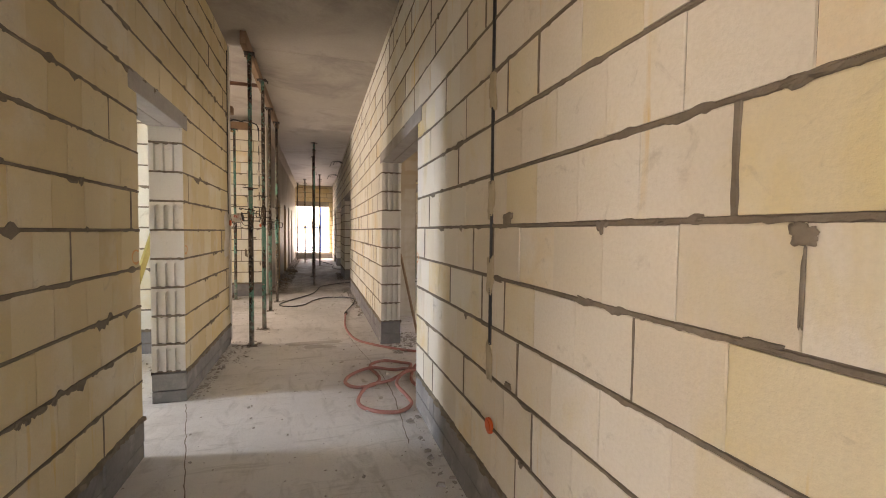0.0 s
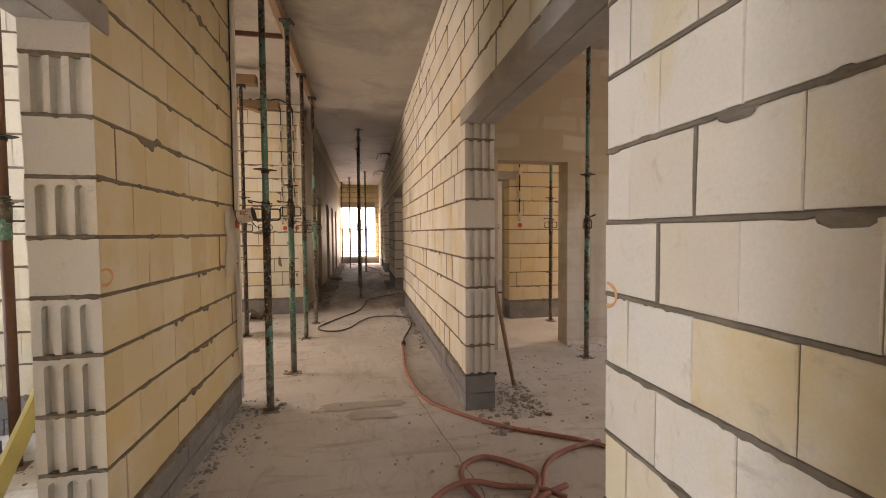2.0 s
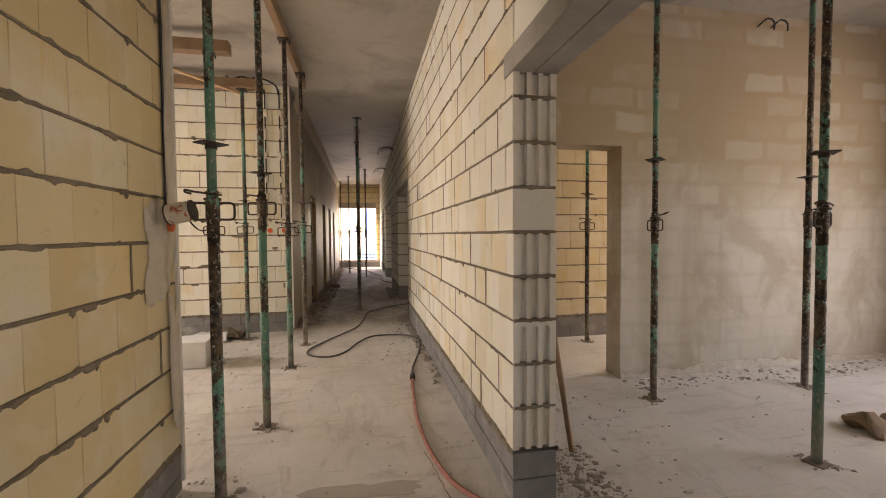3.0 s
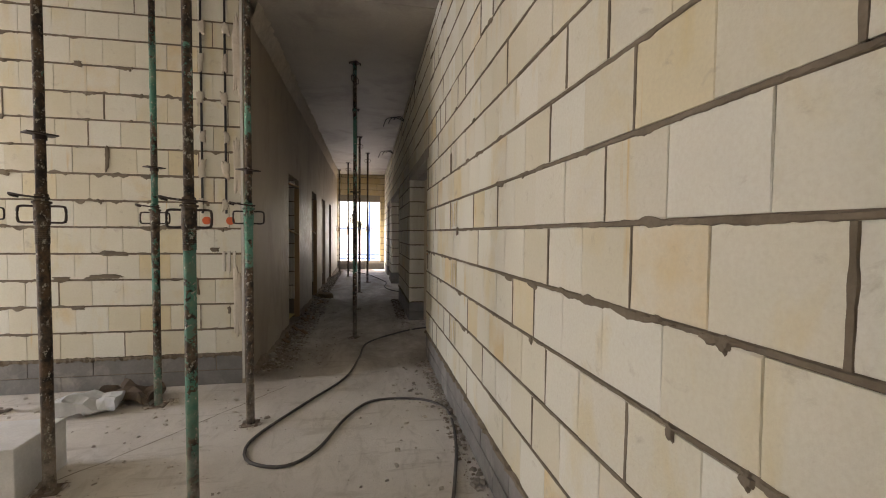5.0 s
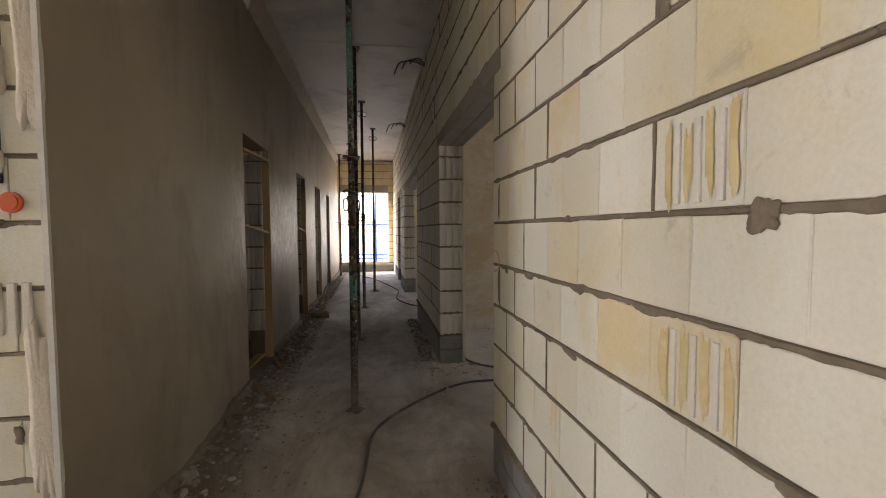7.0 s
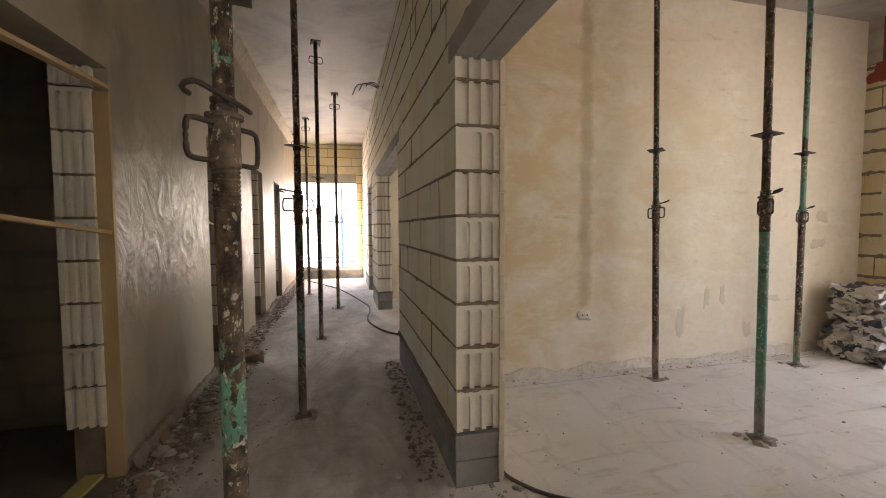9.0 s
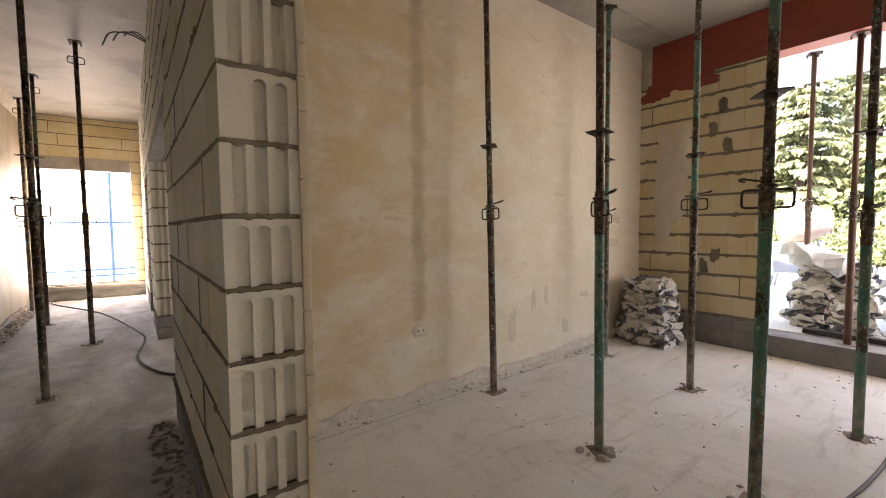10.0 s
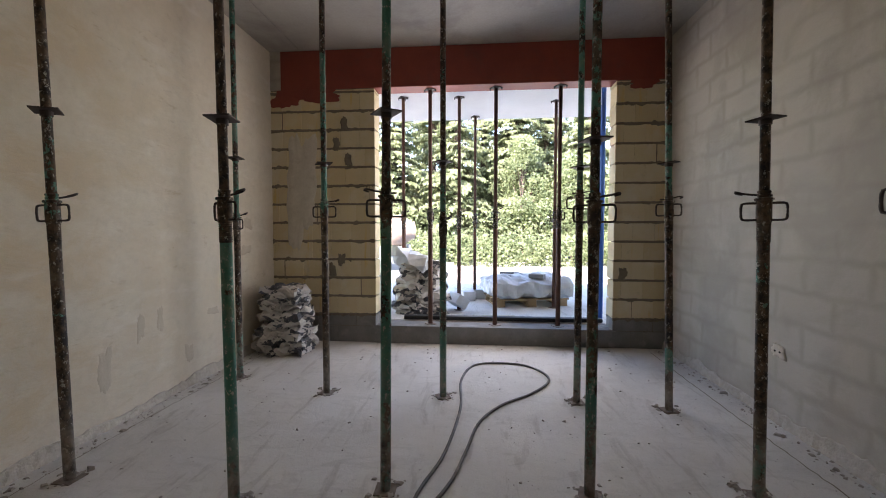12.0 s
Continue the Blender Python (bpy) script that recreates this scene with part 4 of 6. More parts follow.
def steel_prop(x, y, z0, z1, collar, flange, spin, grip_top=0.0, mat=None, label="", side=1, lean=(0, 0), paint=""):
    """An adjustable steel prop: base plate, lower tube, threaded collar with two grips, hooked pin, square stop plate, upper tube, head plate. lean: how far its head stands off its foot along x and y. paint: lower and upper tube, g green or d dark."""
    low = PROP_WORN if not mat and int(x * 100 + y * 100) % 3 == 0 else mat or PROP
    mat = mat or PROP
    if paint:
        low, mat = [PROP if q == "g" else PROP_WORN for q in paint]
    root = new("steel_prop")
    if z0 == 0:
        prop_feet.append((x, y))
    h, c, f = z1 - z0, collar - z0, flange - z0
    root.matrix_basis = Matrix.Translation((x, y, z0)) @ Matrix.Rotation(lean[0] / h, 4, "Y") @ Matrix.Rotation(-lean[1] / h, 4, "X") @ pose(0, 0, 0, 0, 0, spin)
    bm = bmesh.new()
    add_box(bm, (-0.058, -0.058, 0), (0.058, 0.058, 0.007), 0.002)
    part("base_plate", bm, DUSTYSTEEL, root)
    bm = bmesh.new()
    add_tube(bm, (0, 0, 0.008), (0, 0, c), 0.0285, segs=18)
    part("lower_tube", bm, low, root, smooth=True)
    bm = bmesh.new()
    profile = [(0.0286, c - 0.18)]
    for k in range(9):
        z = c - 0.178 + 0.011 * k
        profile += [(0.0290, z), (0.0315, z + 0.003), (0.0315, z + 0.006), (0.0290, z + 0.009)]
    profile += [(0.0345, c - 0.075), (0.0345, c + 0.033), (0.042, c + 0.037), (0.042, c + 0.047), (0.026, c + 0.052), (0.030, c + 0.058), (0.030, c + 0.066), (0.026, c + 0.070), (0.030, c + 0.076), (0.030, c + 0.084), (0.0236, c + 0.088)]
    turned(bm, profile, 18)
    collar_ob = part("collar", bm, PROP_WORN, root, "dark threaded collar nut")
    for sgn in (-1, 1):
        bm = bmesh.new()
        pts = smooth_curve([(sgn * 0.034, 0, c + 0.022), (sgn * 0.088, 0, c + 0.022), (sgn * 0.102, 0, c + 0.008), (sgn * 0.102, 0, c - 0.05), (sgn * 0.088, 0, c - 0.064), (sgn * 0.034, 0, c - 0.064)], 0.012)
        add_pipe(bm, pts, 0.0065, 6)
        part("grip", bm, DARKSTEEL, collar_ob, smooth=True)
    bm = bmesh.new()
    pts = smooth_curve([(0.05 * side, -0.03, c + 0.062), (0, -0.045, c + 0.066), (-0.07 * side, -0.05, c + 0.075), (-0.115 * side, -0.04, c + 0.085), (-0.12 * side, -0.012, c + 0.075), (-0.095 * side, -0.005, c + 0.068)], 0.015)
    add_pipe(bm, pts, 0.006, 6)
    part("hook_pin", bm, DARKSTEEL, root, smooth=True)
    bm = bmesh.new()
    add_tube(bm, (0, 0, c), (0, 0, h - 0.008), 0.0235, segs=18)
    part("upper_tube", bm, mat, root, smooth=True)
    if flange:
        bm = bmesh.new()
        r = bmesh.ops.create_cube(bm, size=1.0, matrix=Matrix.Translation((0, 0, f)) @ pose(0, 0, 0, 3, 2, 38) @ Matrix.Diagonal((0.125, 0.125, 0.007, 1)))
        part("stop_plate", bm, DARKSTEEL, root)
        bm = bmesh.new()
        add_tube(bm, (0, 0, f - 0.03), (0, 0, f - 0.004), 0.029, segs=16)
        part("sleeve", bm, DARKSTEEL, root)
    if grip_top:
        g = grip_top - z0
        for sgn in (-1, 1):
            bm = bmesh.new()
            add_pipe(bm, smooth_curve([(sgn * 0.024, 0, g + 0.04), (sgn * 0.07, 0, g + 0.035), (sgn * 0.075, 0, g - 0.03), (sgn * 0.024, 0, g - 0.04)], 0.015), 0.006, 6)
            part("top_grip", bm, DARKSTEEL, root, smooth=True)
    bm = bmesh.new()
    add_box(bm, (-0.06, -0.06, h - 0.008), (0.06, 0.06, h), 0.002)
    for sx in (-0.05, 0.05):
        for sy in (-0.05, 0.05):
            add_box(bm, (sx - 0.005, sy - 0.005, h - 0.03), (sx + 0.005, sy + 0.005, h - 0.006))
    part("head_plate", bm, DARKSTEEL, root)
    return tagged(root, label or "adjustable steel prop with worn green paint and rust on concrete", "prop", "steel props")


RUSTY = surface("brown_rusted_tube", (0.16, 0.075, 0.045), (0.10, 0.05, 0.035), 9, 0.7, 60, 0.3, metal=0.2)
BEAMZ = 3.51
# beside the corridor, under the timber
steel_prop(0.27, 4.30, 0, BEAMZ, 1.59, 1.92, 5)
steel_prop(0.31, 5.20, 0, BEAMZ, 1.66, 1.90, -12)
steel_prop(0.25, 6.62, 0, BEAMZ, 1.50, 1.57, 0, paint="gd")
steel_prop(0.28, 7.56, 0, BEAMZ, 1.54, 1.86, 4, paint="dd")
# in the bay
steel_prop(-0.57, 6.90, 0, 3.42, 1.52, 1.92, 8, paint="dd")
steel_prop(-0.54, 8.02, 0, 3.42, 1.54, 1.92, 3)
steel_prop(-1.70, 8.05, 0, H, 1.56, 1.95, 10)
# store room
steel_prop(-1.08, 3.76, 0, H, 1.57, 2.01, 12, mat=RUSTY, label="adjustable steel prop with brown rusted tubes, on the store floor")
# corridor
for x, y, c, f, coat in ((0.963, 10.02, 1.62, 1.96, "dg"), (0.92, 12.12, 1.59, 1.99, "gd"), (0.95, 14.30, 1.60, 2.02, "dd"), (1.14, 16.25, 1.55, 2.0, "dd"), (0.53, 18.0, 1.55, 2.0, "dd"), (0.15, 19.6, 1.55, 2.0, "dd")):
    steel_prop(x, y, 0, H, c, f, 58 if y < 11 else random.uniform(-14, 14), grip_top=3.44 if y != 12.12 else 0.0, paint=coat)
# room A and passage
steel_prop(3.47, 5.04, 0, H, 1.52, 2.05, 85)
steel_prop(3.78, 3.97, 0, H, 1.53, 1.91, 15)
steel_prop(5.04, 5.02, 0, H, 1.55, 1.93, 40)
steel_prop(3.94, 6.92, 0, H, 1.55, 1.95, 0)
steel_prop(3.45, 8.25, 0, H, 1.55, 1.95, 20)
# lounge
for x, y, c, f, a, sd, off, coat in ((3.985, 12.08, 1.54, 2.08, 88, 1, 0.085, "gd"), (3.87, 11.02, 1.54, 1.98, 60, 1, 0.03, "gd"), (5.62, 12.05, 1.50, 2.10, 60, 1, 0, "gg"), (4.05, 10.26, 1.56, 2.04, 92, -1, -0.03, "gd"), (5.33, 11.08, 1.60, 1.99, 85, 1, 0, "dg"),
                          (5.34, 10.06, 1.45, 1.99, 20, 1, 0, "gd"), (4.10, 9.16, 1.53, 1.89, 70, 1, 0, "dg"), (5.32, 8.95, 1.66, 1.93, 95, 1, 0, "gg"), (5.23, 8.26, 1.60, 1.94, 100, 1, 0.09, "dg"), (4.16, 8.27, 1.54, 1.99, 80, -1, 0.06, "dd")):
    steel_prop(x, y, 0, H, c, f, a, side=sd, lean=(0.0, off), paint=coat)
# under the beam and the canopy
for x, y, z0, z1 in ((7.10, 10.38, 0.222, 3.178), (7.10, 9.56, 0.222, 3.178), (7.10, 8.78, 0.222, 3.178), (7.95, 10.88, 0.23, 3.36), (8.0, 10.06, 0.23, 3.36), (9.05, 9.84, 0.23, 3.36), (8.3, 8.62, 0.23, 3.36)):
    steel_prop(x, y, z0, z1, 1.62, 0, 30, mat=RUSTY, label="slim rusty brown steel prop standing at the garden opening")


# ---- timber, laths, boards ----
def board(name, a, b, w, h, mat, label, category, roll=0):
    """A straight board from a to b with rounded edges, w across and h deep."""
    a, b = Vector(a), Vector(b)
    bm = bmesh.new()
    add_box(bm, (-w / 2, -h / 2, 0), (w / 2, h / 2, (b - a).length), min(w, h) * 0.12)
    ob = new(name, mesh_of(bm, name, mat))
    ob.matrix_basis = Matrix.Translation(a) @ (b - a).to_track_quat("Z", "Y").to_matrix().to_4x4() @ pose(0, 0, 0, 0, 0, roll)
    return tagged(ob, label, category)


board("timber_beam", (0.24, 4.05, 3.585), (0.24, 8.15, 3.585), 0.07, 0.145, WOOD, "long weathered timber beam carried by the props under the ceiling", "beam", 0)
board("timber_beam", (-1.6, 6.90, 3.49), (-0.36, 6.90, 3.49), 0.14, 0.13, WOOD, "short weathered timber on a prop under the ceiling", "beam")
board("timber_beam", (-1.9, 8.02, 3.49), (-0.28, 8.02, 3.49), 0.14, 0.13, WOOD, "short weathered timber on a prop under the ceiling", "beam")
board("lath", (-1.5, 7.6, 3.58), (-0.55, 8.0, 3.36), 0.05, 0.025, PALEWOOD, "thin pale lath slung under the ceiling", "lath")
board("lath", (-1.5, 5.75, 3.6), (0.2, 5.75, 3.6), 0.03, 0.05, RUSTY, "thin reddish brown lath across under the ceiling", "lath")
board("yellow_plank", (-0.72, 2.96, 0.012), (-0.62, 4.23, 1.7), 0.10, 0.024, YELLOWWOOD, "yellow plank leaning on a block wall", "plank", 90)
board("stick", (2.36, 4.39, 0.01), (2.075, 4.16, 1.12), 0.03, 0.02, WOOD, "thin brown stick leaning on a wall corner", "stick")
for k, (ya, yb) in enumerate(DOORS[:2]):
    board("jamb_board", (-0.035, yb - 0.014, 0.0), (-0.035, yb - 0.014, 2.14), 0.09, 0.026, PALEWOOD, "raw pine board fixed upright in a doorway", "board", 0)
    board("lath", (-0.02, ya, 1.46), (-0.02, yb, 1.38), 0.035, 0.02, PALEWOOD, "pale lath nailed across a doorway", "lath")
board("lath", (-0.015, 10.70, 2.13), (-0.015, 11.6, 2.17), 0.05, 0.022, PALEWOOD, "pale lath nailed across the head of a doorway", "lath")
board("yellow_plank", (-0.15, 10.72, 0.06), (-0.10, 11.5, 0.06), 0.09, 0.02, YELLOWWOOD, "yellow plank lying in a doorway", "plank")
# grooved block ends that line the dark doorways
for ya, yb in DOORS:
    reveal = structure(boxed("door_reveal", (XL - T + 0.01, yb + 0.002 - 0.02, 0.0), (XL - 0.075, yb - 0.004, TOP), MORTAR), "bare block ends lining a doorway", "reveal")
    z, k = BASE, 0
    while z < TOP - 0.05:
        zt = min(z + PITCH, TOP)
        ob = bpy.data.objects.new("block", end_block_mesh(0.125, zt - z, T, (F, "", F)[k % 3] or S))
        scene.collection.objects.link(ob)
        ob.parent = reveal
        ob.matrix_basis = Matrix.Translation((XL - T / 2 - 0.035, yb - 0.05, z + JOINT / 2)) @ pose(0, 0, 0, 0, 0, 90) @ Matrix.Diagonal((1, 0.75, 1, 1))
        z, k = zt, k + 1

# ---- hoses and cables ----
R = 0.0155


def laid(points, r, lift=0.0):
    return [(x, y, r + lift) for x, y in points]


pipe("red_hose", laid([(1.50, 5.98), (1.47, 5.7), (1.43, 4.94), (1.50, 4.29), (1.70, 3.94), (2.01, 3.62), (2.3, 3.43), (2.48, 3.3), (2.75, 3.0)], R), R, HOSE, "dusty red rubber hose running along the floor", "hose")
pipe("red_hose", laid([(2.55, 3.3), (2.31, 3.25), (2.1, 3.13), (1.97, 2.92), (1.89, 2.65), (1.9, 2.49), (1.98, 2.38), (2.2, 2.3)], R), R, HOSE, "dusty red rubber hose end in a loose coil on the floor", "hose")
pipe("red_hose", [(x, y, R + z) for x, y, z in [(2.05, 2.80, 0), (1.92, 2.86, 0.03), (1.76, 2.96, 0.0), (1.56, 3.01, 0.02), (1.37, 2.94, 0), (1.28, 2.75, 0), (1.33, 2.6, 0), (1.43, 2.56, 0), (1.54, 2.6, 0), (1.6, 2.73, 0), (1.59, 2.89, 0), (1.55, 3.06, 0.0), (1.59, 3.2, 0), (1.73, 3.27, 0), (1.88, 3.17, 0), (1.95, 2.93, 0.035),
                                                  (1.71, 2.68, 0.0), (1.48, 2.51, 0.03), (1.37, 2.34, 0), (1.37, 2.15, 0), (1.5, 2.01, 0), (1.66, 1.98, 0), (1.77, 2.10, 0), (1.76, 2.3, 0), (1.72, 2.5, 0.03), (1.85, 2.75, 0.035), (2.1, 2.9, 0)]], R, HOSE, "dusty red rubber hose in a tangled coil on the floor", "hose")
RC = 0.0105
bm = bmesh.new()
add_tube(bm, (1.497, 5.93, 0.022), (1.508, 6.05, 0.022), 0.024, segs=14)
add_tube(bm, (1.4995, 5.965, 0.022), (1.502, 5.99, 0.022), 0.03, segs=6)
tagged(new("hose_coupling", mesh_of(bm, "hose_coupling", DARKSTEEL)), "steel coupling between red and black hose on the floor", "coupling")
pipe("black_cable", laid([(1.50, 5.98), (1.54, 6.3), (1.62, 6.62), (1.70, 6.95), (1.75, 7.3), (1.74, 7.58), (1.56, 7.79), (1.18, 7.82), (0.97, 7.53), (0.81, 7.09), (0.64, 6.92), (0.43, 6.99), (0.35, 7.17), (0.4, 7.4), (0.63, 7.86), (0.92, 8.43), (1.04, 9.07), (1.13, 9.67), (1.52, 10.13), (1.92, 10.40), (2.32, 10.4), (2.73, 10.28), (3.17, 10.17), (3.96, 10.09), (4.43, 9.97), (5.1, 9.9), (5.73, 9.92), (6.15, 9.81), (6.25, 9.57), (6.2, 9.28), (5.95, 9.11), (5.72, 9.12), (5.44, 9.31), (5.19, 9.57), (4.87, 9.75), (4.44, 9.84), (4.03, 9.95), (3.35, 10.30), (2.95, 10.53), (2.35, 10.75), (2.12, 10.98), (2.09, 11.15)], RC), RC, CABLE, "long dusty black hose snaking along the floor", "hose", 0.05)
pipe("grey_cable", laid([(0.30, 20.4), (0.45, 20.0), (1.14, 18.5), (1.60, 16.6), (1.66, 16.0), (1.58, 15.2), (1.70, 14.6), (1.9, 14.25), (2.2, 14.0)], 0.012), 0.012, CABLE, "dusty cable lying along the corridor floor", "cable", 0.06)
for y in (12.1, 15.3):
    for k in range(3):
        a = 0.12 + 0.06 * k
        pipe("wall_cable", [(XR + 0.01, y + 0.03 * k, 3.50), (XR - a * 0.6, y + 0.05 * k, 3.57), (XR - a * 1.3, y + 0.06 * k, 3.55), (XR - a * 1.6, y + 0.06 * k, 3.50 - 0.05 * k)], 0.007, BLACK, "short black cable end sticking out of a block wall", "cable")
for x, y, d in ((5.04, 5.54, -1), (5.2, 5.54, -1), (3.42, ROOM_N - 0.005, -1), (3.5, ROOM_N - 0.005, -1)):
    pipe("wall_cable", [(x, y + 0.02, 3.53), (x + 0.03, y + 0.07 * d, 3.58), (x + 0.05, y + 0.12 * d, 3.52), (x + 0.04, y + 0.13 * d, 3.44)], 0.008, BLACK, "short black cable end sticking out of plaster", "cable")


for x, y in ((5.2, 10.35), (5.3, 8.55), (3.6, 10.1)):
    pipe("ceiling_wire", [(x, y, H + 0.01), (x + 0.02, y + 0.02, H - 0.05), (x - 0.02, y + 0.05, H - 0.10), (x + 0.01, y + 0.07, H - 0.16), (x + 0.05, y + 0.05, H - 0.18)], 0.003, DARKSTEEL, "thin bent wire end hanging from the concrete ceiling", "wire", 0.02)


# ---- wiring in the block walls ----
GYPSUM = surface("gypsum_patch", (0.66, 0.60, 0.51), (0.55, 0.49, 0.40), 7, 0.9, 50, 0.7, dirt=(0.47, 0.41, 0.33), dirt_scale=12)


def blob_patch(name, m, w, h, thick, seed, mat, label, category, n=64):
    """A hand-thrown patch on a wall face; local x across, z up, -y outwards."""
    rng = random.Random(seed)
    ph = [rng.uniform(0, 6.28) for _ in range(5)]
    outer, mid_ring, inner = [], [], []
    for k in range(n):
        a = 2 * math.pi * k / n
        q = 1 + 0.12 * math.sin(2 * a + ph[0]) + 0.10 * math.sin(3 * a + ph[1]) + 0.08 * math.sin(5 * a + ph[2]) + 0.05 * math.sin(11 * a + ph[3]) + rng.uniform(-0.05, 0.05)
        # a rounded box outline
        ca, sa = math.cos(a), math.sin(a)
        e = 1 / max(abs(ca), abs(sa)) ** 0.75
        p = (w / 2 * ca * q * e, h / 2 * sa * q * e)
        outer.append((p[0], 0, p[1]))
        mid_ring.append((p[0] * 0.93, -thick * rng.uniform(0.8, 0.95), p[1] * 0.95))
        inner.append((p[0] * 0.5, -thick * rng.uniform(0.97, 1.03), p[1] * 0.5))
    verts = outer + mid_ring + inner + [(0, -thick, 0)]
    faces = []
    for s0 in (0, n):
        faces += [(s0 + k, s0 + (k + 1) % n, s0 + n + (k + 1) % n, s0 + n + k) for k in range(n)]
    faces += [(2 * n + k, 2 * n + (k + 1) % n, 3 * n) for k in range(n)]
    me = bpy.data.meshes.new(name)
    me.from_pydata(verts, [], faces)
    me.materials.append(mat)
    for p in me.polygons:
        p.use_smooth = True
    ob = new(name, me)
    ob.matrix_basis = m
    return tagged(ob, label, category)


FACE_S = Matrix()                      # on a face that looks along -y
FACE_W = pose(0, 0, 0, 0, 0, -90)      # on a face that looks along -x
FACE_E = pose(0, 0, 0, 0, 0, 90)       # on a face that looks along +x
FACE_N = pose(0, 0, 0, 0, 0, 180)      # on a face that looks along +y


def socket_box(m, mat=ORANGE):
    root = new("junction_box")
    root.matrix_basis = m
    bm = bmesh.new()
    add_tube(bm, (0, -0.012, 0), (0, 0.0, 0), 0.036, segs=24)
    part("ring", bm, mat, root, smooth=False)
    bm = bmesh.new()
    add_tube(bm, (0, -0.016, 0), (0, -0.006, 0), 0.026, segs=24)
    part("lid", bm, mat, root)
    return tagged(root, "round orange plastic junction box set in a block wall", "junction box", "junction boxes")


for x in (-0.31, -0.11):
    socket_box(Matrix.Translation((x, 8.452, 1.515)))
    bm = bmesh.new()
    add_box(bm, (-0.009, -0.012, 1.58), (0.009, 0.0, 3.58), 0.003)
    ob = new("riser_cable", mesh_of(bm, "riser_cable", BLACK))
    ob.matrix_basis = Matrix.Translation((x - 0.035, 8.456, 0))
    tagged(ob, "flat black cable clipped up a block wall", "cable")
    for k, z in enumerate((1.66, 1.98, 2.27, 2.62, 2.93, 3.24)):
        blob_patch("gypsum_patch", Matrix.Translation((x - 0.035 + 0.01 * (k % 3 - 1), 8.454, z)), 0.045 + 0.02 * (k % 2), 0.11 + 0.05 * (k % 3 == 1), 0.016, 50 + k + int(x * 100), GYPSUM, "lump of gypsum holding a cable to the wall", "plaster patch")
    pipe("ceiling_cable", [(x - 0.035, 8.40, 3.5), (x - 0.06, 8.3, 3.6), (x - 0.25, 8.1, 3.62), (x - 0.45, 8.0, 3.5), (x - 0.62, 8.0, 3.58)], 0.012, BLACK, "black cable looped under the ceiling", "cable")
blob_patch("gypsum_patch", Matrix.Translation((-0.04, 8.454, 2.0)), 0.08, 0.5, 0.012, 9, GYPSUM, "smear of gypsum along a wall edge", "plaster patch")
blob_patch("gypsum_patch", Matrix.Translation((-0.05, 8.454, 0.75)), 0.09, 0.6, 0.014, 10, GYPSUM, "smear of gypsum along a wall edge", "plaster patch")
blob_patch("gypsum_patch", Matrix.Translation((-0.04, 8.454, 3.0)), 0.08, 0.7, 0.012, 11, GYPSUM, "smear of gypsum along a wall edge", "plaster patch")
# corner bead and plaster strip at the end of the block wall by the bay
for z, h in ((0.75, 0.7), (2.0, 1.3), (3.1, 0.9)):
    blob_patch("gypsum_patch", Matrix.Translation((0.006, 4.45, z)) @ FACE_E, 0.10, h, 0.012, int(z * 10), GYPSUM, "rough plaster strip along a wall end", "plaster patch")
blob_patch("gypsum_patch", Matrix.Translation((0.006, 4.30, 1.36)) @ FACE_E, 0.26, 0.46, 0.014, 77, GYPSUM, "broad gypsum patch around a junction box", "plaster patch")
socket_box(Matrix.Translation((0.024, 4.40, 1.50)) @ FACE_E)
bm = bmesh.new()
add_box(bm, (0.004, 4.3905, 1.6), (0.012, 4.408, 3.55), 0.002)
tagged(new("riser_cable", mesh_of(bm, "riser_cable", BLACK)), "flat black cable running up a wall end", "cable")
structure(boxed("corner_bead", (0.004, 4.488, 0.05), (0.020, 4.512, H - 0.02), surface("zinc_bead", (0.70, 0.69, 0.67), (0.60, 0.58, 0.55), 9, 0.5, 60, 0.2)), "pale zinc corner bead at a wall end", "trim")
structure(boxed("corner_bead", (-0.016, 8.436, 0.05), (0.004, 8.450, H - 0.02), bpy.data.materials["zinc_bead"]), "pale zinc corner bead at a plaster edge", "trim")
# riser on the corridor wall: ribbed conduit in a chase, held by dabs of beige plaster
DAB = surface("beige_plaster_dab", (0.52, 0.44, 0.30), (0.44, 0.36, 0.24), 9, 0.92, 50, 0.7, dirt=(0.34, 0.28, 0.19), dirt_scale=14)
for z0, z1 in ((0.90, 1.16), (1.28, 1.50), (1.64, 1.98), (2.14, 2.66), (2.82, 3.5)):
    bm = bmesh.new()
    add_box(bm, (XR - 0.0018, 0.588, z0), (XR + 0.004, 0.618, z1))
    z = z0
    while z < z1:
        add_tube(bm, (XR - 0.001, 0.603, z), (XR - 0.001, 0.603, z + 0.0045), 0.0095, segs=8)
        add_tube(bm, (XR - 0.001, 0.603, z + 0.0045), (XR - 0.001, 0.603, z + 0.008), 0.0075, segs=8)
        z += 0.008
    tagged(new("riser_conduit", mesh_of(bm, "riser_conduit", BLACK)), "ribbed black conduit let into a vertical chase in the block wall", "conduit", "riser conduits")
for k, z in enumerate((0.82, 1.22, 1.57, 2.06, 2.74)):
    blob_patch("plaster_dab", Matrix.Translation((XR - 0.002, 0.603, z)) @ FACE_W, 0.062 + 0.012 * (k % 2), 0.17, 0.007, 30 + k, DAB, "dab of beige plaster holding a conduit in the wall", "plaster patch")
blob_patch("mortar_patch", Matrix.Translation((XR - 0.003, 0.43, 1.475)) @ FACE_W, 0.08, 0.05, 0.007, 2, MORTAR, "dark cement lump over a joint", "mortar patch")
socket_box(Matrix.Translation((XR - 0.005, 0.575, 0.53)) @ FACE_W)
